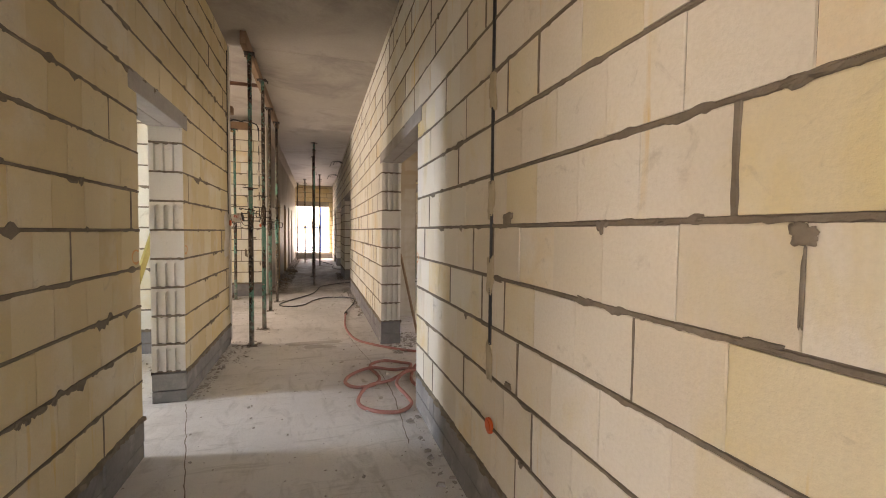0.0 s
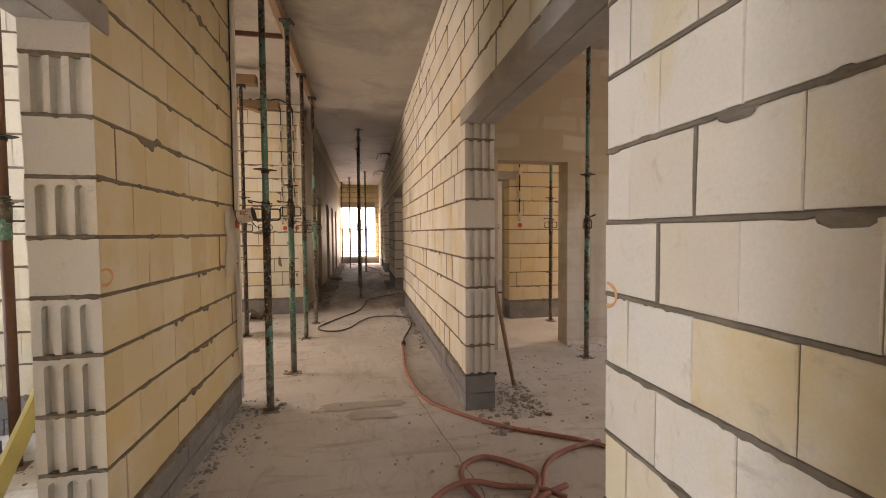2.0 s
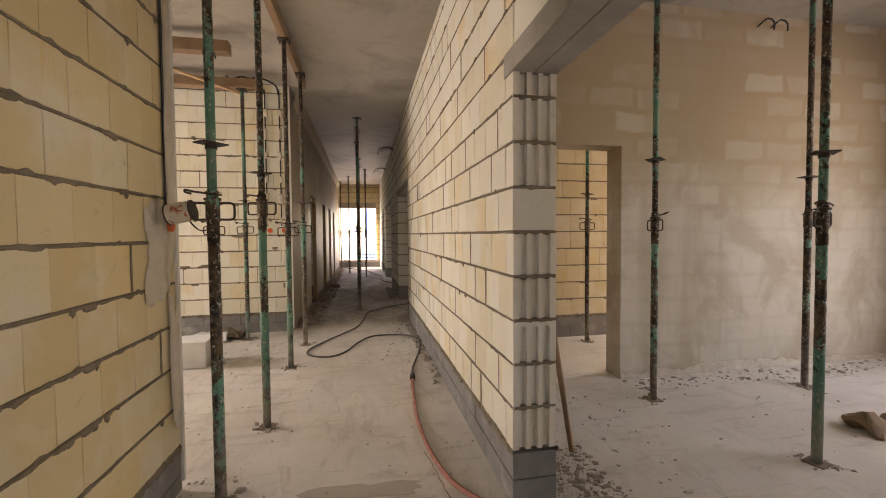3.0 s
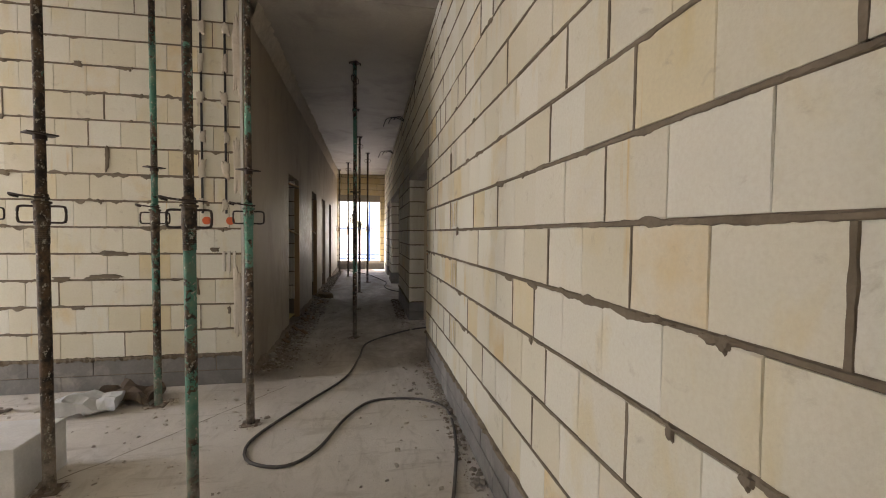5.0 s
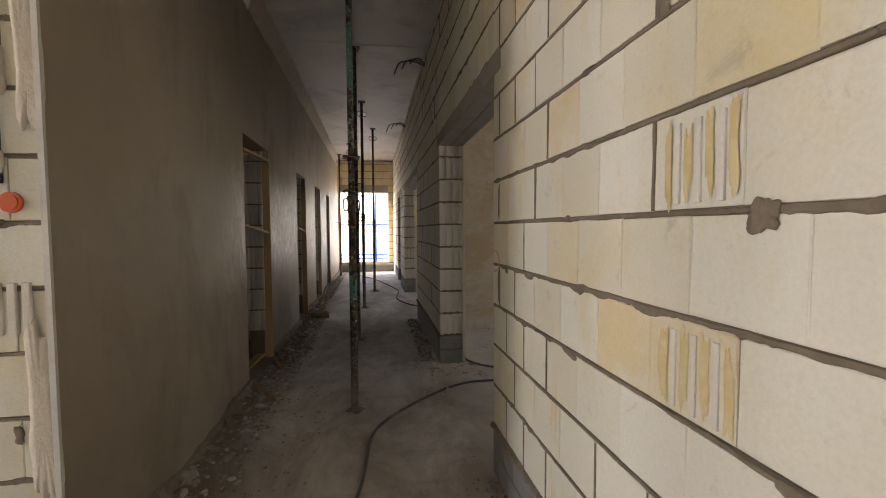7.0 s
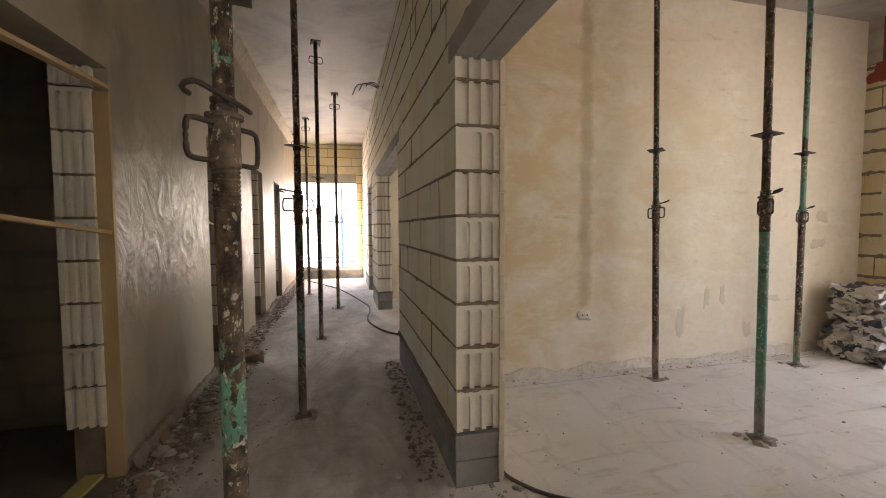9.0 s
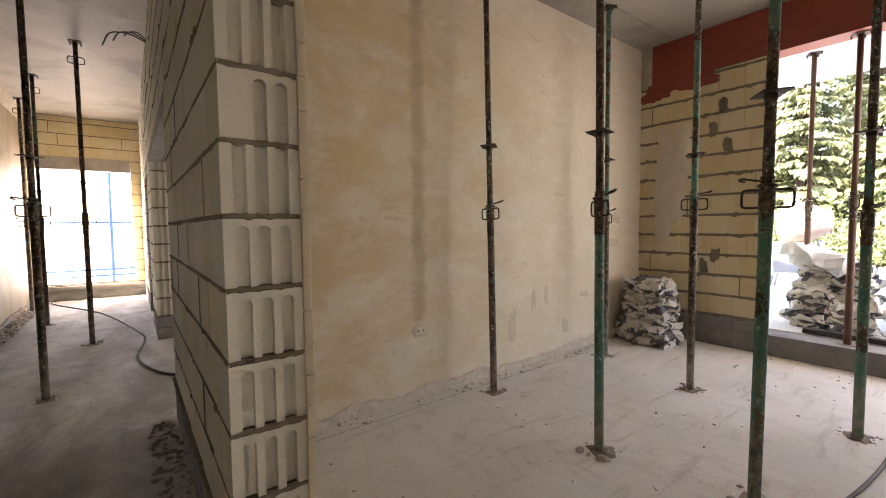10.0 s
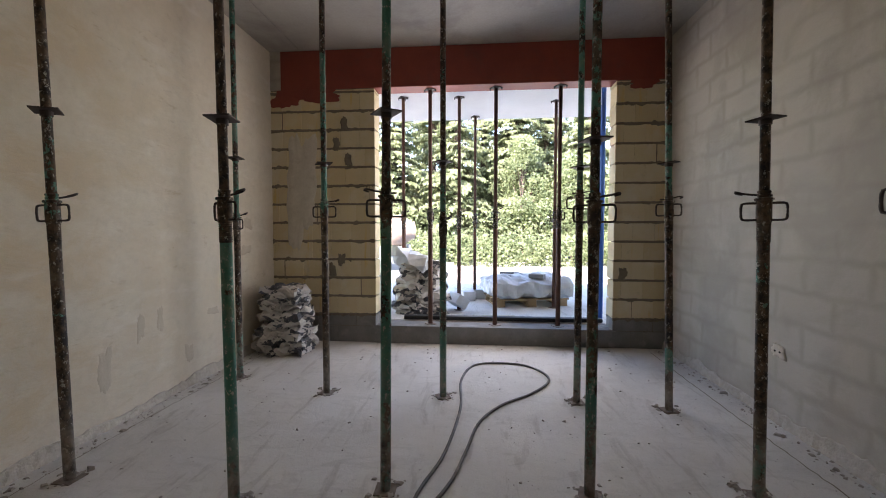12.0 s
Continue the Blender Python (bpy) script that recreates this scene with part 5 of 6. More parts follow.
for y, z, s0 in ((0.40, 0.78, 3), (-0.10, 1.215, 4), (0.52, 1.215, 5)):
    blob_patch("mortar_patch", Matrix.Translation((XR - 0.004, y, z)) @ FACE_W, 0.05 + 0.012 * (s0 % 3), 0.026, 0.005, s0, MORTAR, "dark cement splash over a joint", "mortar patch")
for y, z, s0 in ((11.55, 2.5, 6), (11.45, 2.75, 7), (11.5, 1.05, 8), (11.62, 0.92, 9), (8.05, 0.9, 12), (11.4, 2.3, 13)):
    blob_patch("mortar_patch", Matrix.Translation((XB - 0.004, y, z)) @ FACE_W, 0.09, 0.15, 0.007, s0 + 20, MORTAR, "dark cement splash over the blocks", "mortar patch")
blob_patch("gypsum_patch", Matrix.Translation((XB - 0.004, 12.02, 1.95)) @ FACE_W, 0.36, 1.35, 0.009, 91, GYPSUM, "long grey plaster patch on the blocks", "plaster patch", 60)
blob_patch("mortar_patch", Matrix.Translation((XR - 0.003, 8.953, 1.095)) @ FACE_W, 0.034, 0.16, 0.003, 63, MORTAR, "dark cement drip down the blocks", "mortar patch")
for x, z, w, h, sd in ((-0.41, 0.925, 0.05, 0.16, 61), (-1.106, 2.05, 0.035, 0.2, 62), (-1.31, 2.84, 0.06, 0.05, 64), (-1.07, 1.215, 0.2, 0.045, 65), (-1.15, 1.01, 0.26, 0.04, 66), (-1.35, 0.74, 0.1, 0.035, 67),
                       (-0.25, 1.25, 0.08, 0.035, 68), (-0.13, 0.69, 0.03, 0.06, 69), (-1.48, 0.99, 0.14, 0.04, 70), (-1.9, 1.9, 0.12, 0.05, 71), (-2.1, 1.2, 0.2, 0.05, 72)):
    blob_patch("mortar_patch", Matrix.Translation((x, 8.456, z)), w, h, 0.006, sd, MORTAR, "dark cement splash over the blocks", "mortar patch")
bm = bmesh.new()
for dx in (0.0, 0.045, 0.09):
    add_box(bm, (-0.185 + dx, 8.4455, 1.05), (-0.160 + dx, 8.462, 1.235), 0.004)
structure(new("block_ribs", mesh_of(bm, "block_ribs", BLOCK_END)), "raised cream ribs of a block laid sideways", "block ribs")
blob_patch("mortar_patch", Matrix.Translation((XR - 0.004, -0.668, 1.420)) @ FACE_W, 0.042, 0.036, 0.005, 101, MORTAR, "grey cement lump over a joint", "mortar patch")
blob_patch("mortar_patch", Matrix.Translation((XR - 0.003, -0.670, 1.33)) @ FACE_W, 0.007, 0.14, 0.003, 102, MORTAR, "grey cement run down an upright joint", "mortar patch")
blob_patch("mortar_patch", Matrix.Translation((XR - 0.004, -0.605, 1.222)) @ FACE_W, 0.085, 0.016, 0.005, 103, MORTAR, "grey cement smear along a joint", "mortar patch")
blob_patch("mortar_patch", Matrix.Translation((XR - 0.003, 8.955, 1.562)) @ FACE_W, 0.017, 0.16, 0.003, 104, MORTAR, "wide cement fill in an upright joint", "mortar patch")
blob_patch("mortar_patch", Matrix.Translation((XR - 0.004, 7.41, 1.435)) @ FACE_W, 0.06, 0.055, 0.006, 105, MORTAR, "grey cement lump over a joint", "mortar patch")
blob_patch("mortar_patch", Matrix.Translation((XR - 0.004, 7.68, 1.99)) @ FACE_W, 0.05, 0.15, 0.005, 106, MORTAR, "dark cement smear beside a ribbed block", "mortar patch")
# blocks laid sideways, their ribbed ends showing in the corridor wall
for zc in (0.635, 1.098, 1.562, 2.026):
    bm = bmesh.new()
    for yc in (7.505, 7.565, 7.625):
        add_box(bm, (XR - 0.0045, yc - 0.0095, zc - 0.095), (XR + 0.003, yc + 0.0095, zc + 0.085), 0.003)
    structure(new("block_ribs", mesh_of(bm, "block_ribs", BLOCK_END)), "raised white ribs of a block laid sideways", "block ribs")
# rusty yellow runs down the blocks of the corridor wall
OCHRE = surface("ochre_run", (0.64, 0.48, 0.20), (0.69, 0.60, 0.38), 22, 0.9, 60, 0.2)
run_rng = random.Random(19)
for z in (1.56, 1.10, 0.635):
    for k in range(4):
        blob_patch("ochre_run", Matrix.Translation((XR - 0.0022, 7.475 + 0.060 * k + run_rng.uniform(-0.004, 0.004), z + run_rng.uniform(-0.015, 0.015))) @ FACE_W, run_rng.uniform(0.020, 0.030), run_rng.uniform(0.15, 0.185), 0.0010, 500 + k + int(z * 100), OCHRE, "yellow run between the ribs of a block", "stain")
# filled chase and damp marks in the lounge plaster
DAMP = surface("damp_plaster", (0.53, 0.455, 0.35), (0.46, 0.39, 0.29), 6, 0.75, 80, 0.3)
for x, z, w, h, sd in ((4.87, 0.66, 0.07, 0.2, 1), (5.07, 0.68, 0.07, 0.18, 2), (4.55, 0.42, 0.10, 0.3, 3), (5.4, 0.30, 0.10, 0.16, 4), (5.75, 0.62, 0.16, 0.07, 5), (6.35, 1.2, 0.2, 0.1, 6), (6.4, 1.5, 0.16, 0.12, 7)):
    blob_patch("damp_mark", Matrix.Translation((x, ROOM_N - 0.0005, z)), w, h, 0.0012, sd + 200, DAMP, "small damp mark on the plaster", "plaster patch")
# red primer brushed past the beam onto the blocks
blob_patch("paint_smear", Matrix.Translation((XB - 0.006, 11.85, 3.12)) @ FACE_W, 0.62, 0.20, 0.004, 301, RED, "red primer brushed down over the blocks", "paint", 60)
blob_patch("paint_smear", Matrix.Translation((XB - 0.006, 12.2, 3.08)) @ FACE_W, 0.34, 0.22, 0.004, 302, RED, "red primer brushed down over the blocks", "paint", 60)
blob_patch("paint_smear", Matrix.Translation((XB - 0.006, 7.85, 3.14)) @ FACE_W, 0.3, 0.12, 0.004, 303, RED, "red primer brushed down over the blocks", "paint", 60)
socket_box(Matrix.Translation((3.53, 7.194, 1.53)))
bm = bmesh.new()
add_box(bm, (3.518, 7.186, 1.60), (3.534, 7.199, 2.75), 0.003)
tagged(new("riser_cable", mesh_of(bm, "riser_cable", BLACK)), "flat black cable clipped up a block wall", "cable")
for k, z in enumerate((1.68, 2.02, 2.4, 2.7)):
    blob_patch("gypsum_patch", Matrix.Translation((3.526, 7.19, z)), 0.06, 0.12, 0.012, 140 + k, GYPSUM, "lump of gypsum holding a cable to the wall", "plaster patch")
# sockets in the plaster
for m in (Matrix.Translation((3.45, ROOM_N - 0.002, 0.56)), Matrix.Translation((5.10, ROOM_S + 0.002, 0.53)) @ FACE_N):
    root = blob_patch("socket_hole", m, 0.13, 0.10, 0.012, 44, GYPSUM, "rough plaster surround with two wiring holes", "socket")
    for dx in (-0.025, 0.025):
        bm = bmesh.new()
        add_tube(bm, (dx, -0.0165, 0), (dx, -0.010, 0), 0.0075, segs=14)
        part("hole", bm, BLACK, root)


def spray_ring(m, r=0.055, a0=0.3, a1=5.6, name="spray_mark"):
    bm = bmesh.new()
    n = 26
    last = None
    for k in range(n):
        a = a0 + (a1 - a0) * k / (n - 1)
        w = 0.0065 * (1 + 0.3 * math.sin(3 * a))
        ring = [bm.verts.new(((r + d) * math.cos(a), -e, (r * 0.7 + d) * math.sin(a))) for d, e in ((-w, 0), (0, 0.0015), (w, 0))]
        if last:
            for i in range(2):
                bm.faces.new((last[i], last[i + 1], ring[i + 1], ring[i]))
        last = ring
    ob = new(name, mesh_of(bm, name, SPRAY))
    ob.matrix_basis = m
    return tagged(ob, "orange sprayed survey ring on the blocks", "spray mark", "spray marks")


spray_ring(Matrix.Translation((XR - 0.003, 9.03, 1.232)) @ FACE_W, 0.080, -1.85, 1.8)
spray_ring(Matrix.Translation((XR - 0.003, 2.064, 1.212)) @ FACE_W, 0.054, -1.55, 1.5)
spray_ring(Matrix.Translation((0.004, 2.705, 1.25)) @ FACE_E, 0.045, -2.2, 2.2)
spray_ring(Matrix.Translation((0.004, 1.735, 1.25)) @ FACE_E, 0.055, 0.9, 5.4)


# ---- rubble and grit ----
def rubble(name, spots, label, seed, mat=RUBBLE):
    """Loose chips: spots are (x0, x1, y0, y1, count, smallest, largest)."""
    rng = random.Random(seed)
    verts, faces = [], []
    for x0, x1, y0, y1, count, small, large in spots:
        for _ in range(count):
            r = small * (large / small) ** (rng.random() ** 2.2)
            x, y = rng.uniform(x0, x1), rng.uniform(y0, y1)
            t = rng.uniform(0, 6.28)
            sx, sy, sz = r * rng.uniform(0.7, 1.4), r * rng.uniform(0.5, 1.0), r * rng.uniform(0.3, 0.8)
            b = len(verts)
            for px, py, pz in ((-1, -1, 0), (1, -0.8, 0), (0.9, 1, 0), (-0.8, 0.9, 0), (-0.6, -0.7, 1), (0.7, -0.5, 0.9), (0.5, 0.7, 1.1), (-0.6, 0.5, 0.8)):
                px, py = px * sx * rng.uniform(0.7, 1.2), py * sy * rng.uniform(0.7, 1.2)
                verts.append((x + px * math.cos(t) - py * math.sin(t), y + px * math.sin(t) + py * math.cos(t), 0.001 + pz * sz * rng.uniform(0.8, 1.2)))
            faces += [(b, b + 1, b + 5, b + 4), (b + 1, b + 2, b + 6, b + 5), (b + 2, b + 3, b + 7, b + 6), (b + 3, b, b + 4, b + 7), (b + 4, b + 5, b + 6, b + 7)]
    me = bpy.data.meshes.new(name)
    me.from_pydata(verts, [], faces)
    me.materials.append(mat)
    return tagged(new(name, me), label, "rubble", kind="stuff")


rubble("rubble", [(0.0, 0.12, 8.6, 20, 1500, 0.005, 0.034), (0.05, 0.26, 8.6, 20, 700, 0.004, 0.03), (0.1, 0.4, 10.5, 14, 160, 0.005, 0.04), (1.7, 1.8, 5.8, 9.0, 260, 0.005, 0.035), (1.5, 1.8, 7.6, 9.0, 90, 0.005, 0.03),
                  (2.06, 2.45, 3.75, 4.5, 620, 0.003, 0.024), (1.85, 2.1, 3.55, 3.95, 60, 0.004, 0.03), (1.6, 2.2, 10.6, 11.0, 60, 0.004, 0.03), (0.0, 0.12, 2.7, 4.4, 300, 0.003, 0.02), (0.0, 0.3, 3.6, 4.6, 140, 0.003, 0.016), (1.68, 1.8, -1, 2.0, 120, 0.005, 0.03)],
       "loose mortar crumbs and plaster rubble along the wall foot", 3)
rubble("prop_foot_mortar", [(x - 0.10, x + 0.10, y - 0.10, y + 0.10, 26, 0.006, 0.03) for x, y in prop_feet], "mortar crumbs round the feet of the props", 5)
rubble("grit", [(0.0, 1.8, -1, 20, 1500, 0.002, 0.012), (-3.5, 0.0, 4.4, 8.4, 700, 0.002, 0.014), (2.1, 6.9, 7.6, 12.3, 900, 0.002, 0.012), (2.1, 6.8, 0.5, 5.5, 700, 0.002, 0.016), (3.5, 6.8, 5.2, 5.5, 300, 0.004, 0.03), (2.1, 6.9, 12.25, 12.38, 260, 0.003, 0.02), (2.1, 6.9, 7.57, 7.7, 260, 0.003, 0.025), (-2.5, -0.3, 1.0, 4.1, 300, 0.003, 0.02)],
       "fine grit and mortar crumbs scattered on the slab", 4)

DIRT = surface("brown_site_dirt", (0.30, 0.25, 0.20), (0.20, 0.16, 0.122), 16, 0.97, 60, 0.7)
rubble("dirt_crumbs", [(0.02, 0.14, 8.75, 14.0, 1500, 0.005, 0.030), (0.08, 0.36, 8.8, 14.0, 1500, 0.003, 0.020), (0.02, 0.25, 14.0, 20.0, 900, 0.005, 0.03), (0.3, 0.75, 8.9, 13.0, 500, 0.002, 0.012), (1.68, 1.79, 6.6, 8.9, 260, 0.003, 0.020), (1.62, 1.79, 11.1, 13.2, 420, 0.004, 0.024)],
       "brown crumbs of dirt and mortar heaped along the wall foot", 27, DIRT)
FLAKE = surface("pale_plaster_flakes", (0.58, 0.54, 0.47), (0.44, 0.40, 0.33), 20, 0.95, 60, 0.4)
rubble("plaster_flakes", [(0.06, 0.36, 8.7, 13.5, 260, 0.006, 0.032), (0.05, 0.3, 13.5, 19, 160, 0.006, 0.03), (1.5, 1.78, 10.2, 11.2, 70, 0.005, 0.03), (1.3, 1.75, 6.2, 9.0, 90, 0.004, 0.022), (-2.2, 0.2, 6.6, 8.4, 220, 0.004, 0.026), (2.1, 3.0, 3.6, 5.3, 120, 0.004, 0.024), (1.2, 2.0, 1.9, 3.4, 60, 0.004, 0.024)],
       "pale plaster flakes lying on the slab", 15, FLAKE)


def ragged_strip(name, axis, a0, a1, face, out, mat, label, seed, h0=0.05, h1=0.11, thick=0.014):
    """The rough unplastered band along the foot of a plastered wall, with a broken upper edge; out is the sign of its normal."""
    rng = random.Random(seed)
    n = int((a1 - a0) / 0.04)
    verts, faces = [], []
    hgt = 0.5
    for k in range(n + 1):
        a = a0 + (a1 - a0) * k / n
        hgt = min(1, max(0, hgt + rng.uniform(-0.28, 0.28)))
        z = h0 + (h1 - h0) * hgt
        for d, zz in ((thick * rng.uniform(1.3, 2.4), 0.0), (thick * rng.uniform(0.9, 1.6), z * rng.uniform(0.35, 0.6)), (thick * rng.uniform(0.5, 1.1), z * 0.92), (-0.004, z)):
            p = (a, face + out * d) if axis == "x" else (face + out * d, a)
            verts.append((*p, zz))
    for k in range(n):
        for i in range(3):
            b = k * 4 + i
            faces.append((b, b + 4, b + 5, b + 1))
    me = bpy.data.meshes.new(name)
    me.from_pydata(verts, [], faces)
    me.materials.append(mat)
    return structure(new(name, me), label, "wall foot")


ROUGH = surface("rough_foot_plaster", (0.58, 0.52, 0.43), (0.44, 0.39, 0.32), 14, 0.95, 40, 0.9, dist=0.01)
ragged_strip("wall_foot_1", "x", XR + T + 0.03, XB, ROOM_N, -1, ROUGH, "rough broken band along the foot of the plaster", 1)
ragged_strip("wall_foot_2", "x", 3.5, XB, ROOM_S, 1, ROUGH, "rough broken band along the foot of the plaster", 2, 0.07, 0.15)
ragged_strip("wall_foot_3", "x", 3.5, XB, 5.55, -1, ROUGH, "rough broken band along the foot of the plaster", 3, 0.04, 0.11)
for ya, yb in ((8.7, 10.68), (11.62, 13.26), (14.08, 15.2), (16.1, 17.15), (18.0, YEND)):
    ragged_strip("wall_foot_4", "y", ya, yb, XL, 1, DIRT, "brown crumbling dirt along the foot of the damp plaster", int(ya * 10), 0.03, 0.09, 0.03)


# rough band where the damp plaster stops short of the ceiling
def ceiling_band(name, a0, a1):
    rng = random.Random(8)
    n = int((a1 - a0) / 0.06)
    verts, faces = [], []
    for k in range(n + 1):
        y = a0 + (a1 - a0) * k / n
        for x, z in ((XL - 0.002, 3.46 + rng.uniform(-0.015, 0.015)), (XL + 0.03 + rng.uniform(0, 0.012), 3.54), (XL + 0.09 + rng.uniform(-0.02, 0.02), H + 0.002)):
            verts.append((x, y, z))
    for k in range(n):
        for i in range(2):
            b = k * 3 + i
            faces.append((b, b + 3, b + 4, b + 1))
    me = bpy.data.meshes.new(name)
    me.from_pydata(verts, [], faces)
    me.materials.append(ROUGH)
    return structure(new(name, me), "rough mortar fillet between damp plaster and ceiling", "trim")


ceiling_band("ceiling_fillet", 8.72, YEND)


# offcuts and lumps lying along the foot of the damp wall
foot_rng = random.Random(71)
for k in range(12):
    x, y, a, ln = foot_rng.uniform(0.07, 0.34), foot_rng.uniform(8.9, 13.6), foot_rng.uniform(-0.6, 0.6), foot_rng.uniform(0.12, 0.4)
    board("wood_offcut", (x, y, 0.014), (x + ln * math.sin(a), y + ln * math.cos(a), 0.02 + foot_rng.uniform(0, 0.02)), foot_rng.uniform(0.02, 0.06), 0.014, WOOD, "short dirty wood offcut lying by the wall foot", "offcut")
for k in range(16):
    bm = bmesh.new()
    bmesh.ops.create_icosphere(bm, subdivisions=2, radius=0.5)
    w = foot_rng.uniform(0.04, 0.11)
    for q in bm.verts:
        q.co = Vector((q.co.x * w * 1.3, q.co.y * w, q.co.z * w * 0.55)) * (1 + 0.45 * noise.noise(q.co * 3.1 + Vector((k * 5.1, 0, 0))))
    ob = new("mortar_lump", mesh_of(bm, "mortar_lump", RUBBLE))
    ob.matrix_basis = Matrix.Translation((foot_rng.uniform(0.05, 0.22), foot_rng.uniform(8.8, 15.0), w * 0.2)) @ pose(0, 0, 0, 0, 0, foot_rng.uniform(0, 180))
    tagged(ob, "hardened lump of mortar lying by the wall foot", "mortar lump", "mortar lumps")


# ---- sacks, boxes, bags ----
def sack_material():
    m, nt, b = material("printed_paper_sack")
    v = position(nt)
    info = nt.nodes.new("ShaderNodeObjectInfo")
    c = mix(nt, info.outputs["Random"], (0.64, 0.61, 0.57), (0.48, 0.45, 0.41))
    dark = ramp(nt, noise_tex(nt, position(nt, (1, 1, 1.6)), 6.5, 3, 0.5, 0.6), 0.53, 0.55)
    c = mix(nt, dark, c, (0.085, 0.09, 0.105))
    c = mix(nt, ramp(nt, noise_tex(nt, v, 40, 4), 0.5, 0.75, 0, 0.4), c, (0.40, 0.36, 0.30))
    nt.links.new(c, b.inputs["Base Color"])
    b.inputs["Roughness"].default_value = 0.75
    bump(nt, b, noise_tex(nt, v, 28, 5, 0.7, 1.0), 0.6, 0.012)
    return m


SACK = sack_material()


def crumpled(name, size, mat, seed, amp=0.3, cuts=7, freq=9.0):
    """A crumpled flat bag: a cushion pushed about by noise."""
    bm = bmesh.new()
    bmesh.ops.create_cube(bm, size=1.0)
    bmesh.ops.subdivide_edges(bm, edges=bm.edges, cuts=cuts, use_grid_fill=True)
    off = Vector((seed * 3.7, seed * 1.3, seed * 0.7))
    for v in bm.verts:
        p = v.co.copy()
        r = max(abs(p.x), abs(p.y)) * 2
        p.z *= 1.0 - 0.55 * r ** 3
        p = Vector((p.x * size[0], p.y * size[1], p.z * size[2]))
        nz = noise.noise_vector(p * freq + off)
        p += Vector((nz.x * 0.10, nz.y * 0.10, nz.z * 0.16 + 0.25 * noise.noise(p * 3.5 + off) * size[2] * 2)) * amp
        v.co = p
    me = mesh_of(bm, name, mat, False)
    return new(name, me)


def sack_pile(cx, cy, z0, w, d, h, layers, seed, label, yaw):
    rng = random.Random(seed)
    lift = h / layers
    for k in range(layers):
        shrink = 1.0 - 0.25 * k / layers
        for side in (-1, 1):
            ob = crumpled("paper_sack", (w * 0.62 * shrink, d * 0.95 * shrink, lift * 1.5), SACK, seed + k * 2 + side, 0.42, 9, 13.0)
            ob.matrix_basis = Matrix.Translation((cx + side * w * 0.20 * shrink * math.cos(radians(yaw)) + rng.uniform(-0.03, 0.03), cy + side * w * 0.20 * shrink * math.sin(radians(yaw)) + rng.uniform(-0.03, 0.03), z0 + lift * (k + 0.62))) @ pose(0, 0, 0, rng.uniform(-9, 9), rng.uniform(-9, 9), yaw + rng.uniform(-25, 25))
            tagged(ob, label, "sack", "piled paper sacks")


sack_pile(6.52, 12.02, 0.0, 0.60, 0.44, 0.74, 12, 1, "crumpled empty cement sack, white and dark print, in a corner pile", 90)
sack_pile(7.82, 10.60, 0.23, 0.72, 0.50, 0.72, 9, 40, "crumpled empty cement sack on the pile outside", 90)
FILM = surface("milky_plastic_film", (0.74, 0.77, 0.80), (0.62, 0.66, 0.70), 5, 0.3, 30, 0.3)
ob = crumpled("plastic_film", (0.55, 0.62, 0.2), FILM, 5, 0.9, 9, 6)
ob.matrix_basis = Matrix.Translation((7.85, 10.72, 1.0)) @ pose(0, 0, 0, 10, -14, 80)
tagged(ob, "crumpled clear plastic film lying on the sacks", "plastic film")

# bay floor
box = boxed("polystyrene_box", (-1.02, 6.80, 0.0), (-0.66, 7.18, 0.29), WHITE, bevel=0.008)
tagged(box, "white polystyrene box standing on the floor", "box")
ob = crumpled("plastic_bag", (0.42, 0.26, 0.12), FILM, 12, 0.5)
ob.matrix_basis = Matrix.Translation((-1.02, 7.98, 0.062)) @ pose(0, 0, 0, 0, 0, 10)
tagged(ob, "white plastic bag lying on the floor by the wall", "bag")
ob = crumpled("rag", (0.38, 0.22, 0.12), surface("brown_rag", (0.20, 0.15, 0.11), (0.12, 0.10, 0.085), 12, 0.95, 60, 0.6), 18, 0.6)
ob.matrix_basis = Matrix.Translation((-0.82, 8.20, 0.065)) @ pose(0, 0, 0, 0, 0, -20)
tagged(ob, "dirty brown rag heap by the wall foot", "rag")
# store room
for k in range(4):
    ob = crumpled("black_sack", (0.50, 0.42, 0.14), plain("black_film", (0.03, 0.032, 0.035), 0.35) if k == 0 else bpy.data.materials["black_film"], 70 + k, 0.4)
    ob.matrix_basis = Matrix.Translation((-1.52, 3.72, 0.07 + 0.12 * k)) @ pose(0, 0, 0, 3 * k, -4, 12 * k)
    tagged(ob, "black plastic sack in a low heap", "sack", "black sacks")
# rubble in the dark room beyond and a crumpled sheet in room A
ob = crumpled("paper_scrap", (0.36, 0.24, 0.10), surface("brown_paper", (0.30, 0.22, 0.14), (0.2, 0.15, 0.1), 9, 0.9, 60, 0.4), 33, 0.5)
ob.matrix_basis = Matrix.Translation((4.68, 4.22, 0.05))
tagged(ob, "crumpled brown paper heap on the floor", "paper")
ob = crumpled("paper_scrap", (0.34, 0.22, 0.10), bpy.data.materials["brown_paper"], 34, 0.5)
ob.matrix_basis = Matrix.Translation((0.22, 13.6, 0.05))
tagged(ob, "crumpled paper scrap by a doorway", "paper")


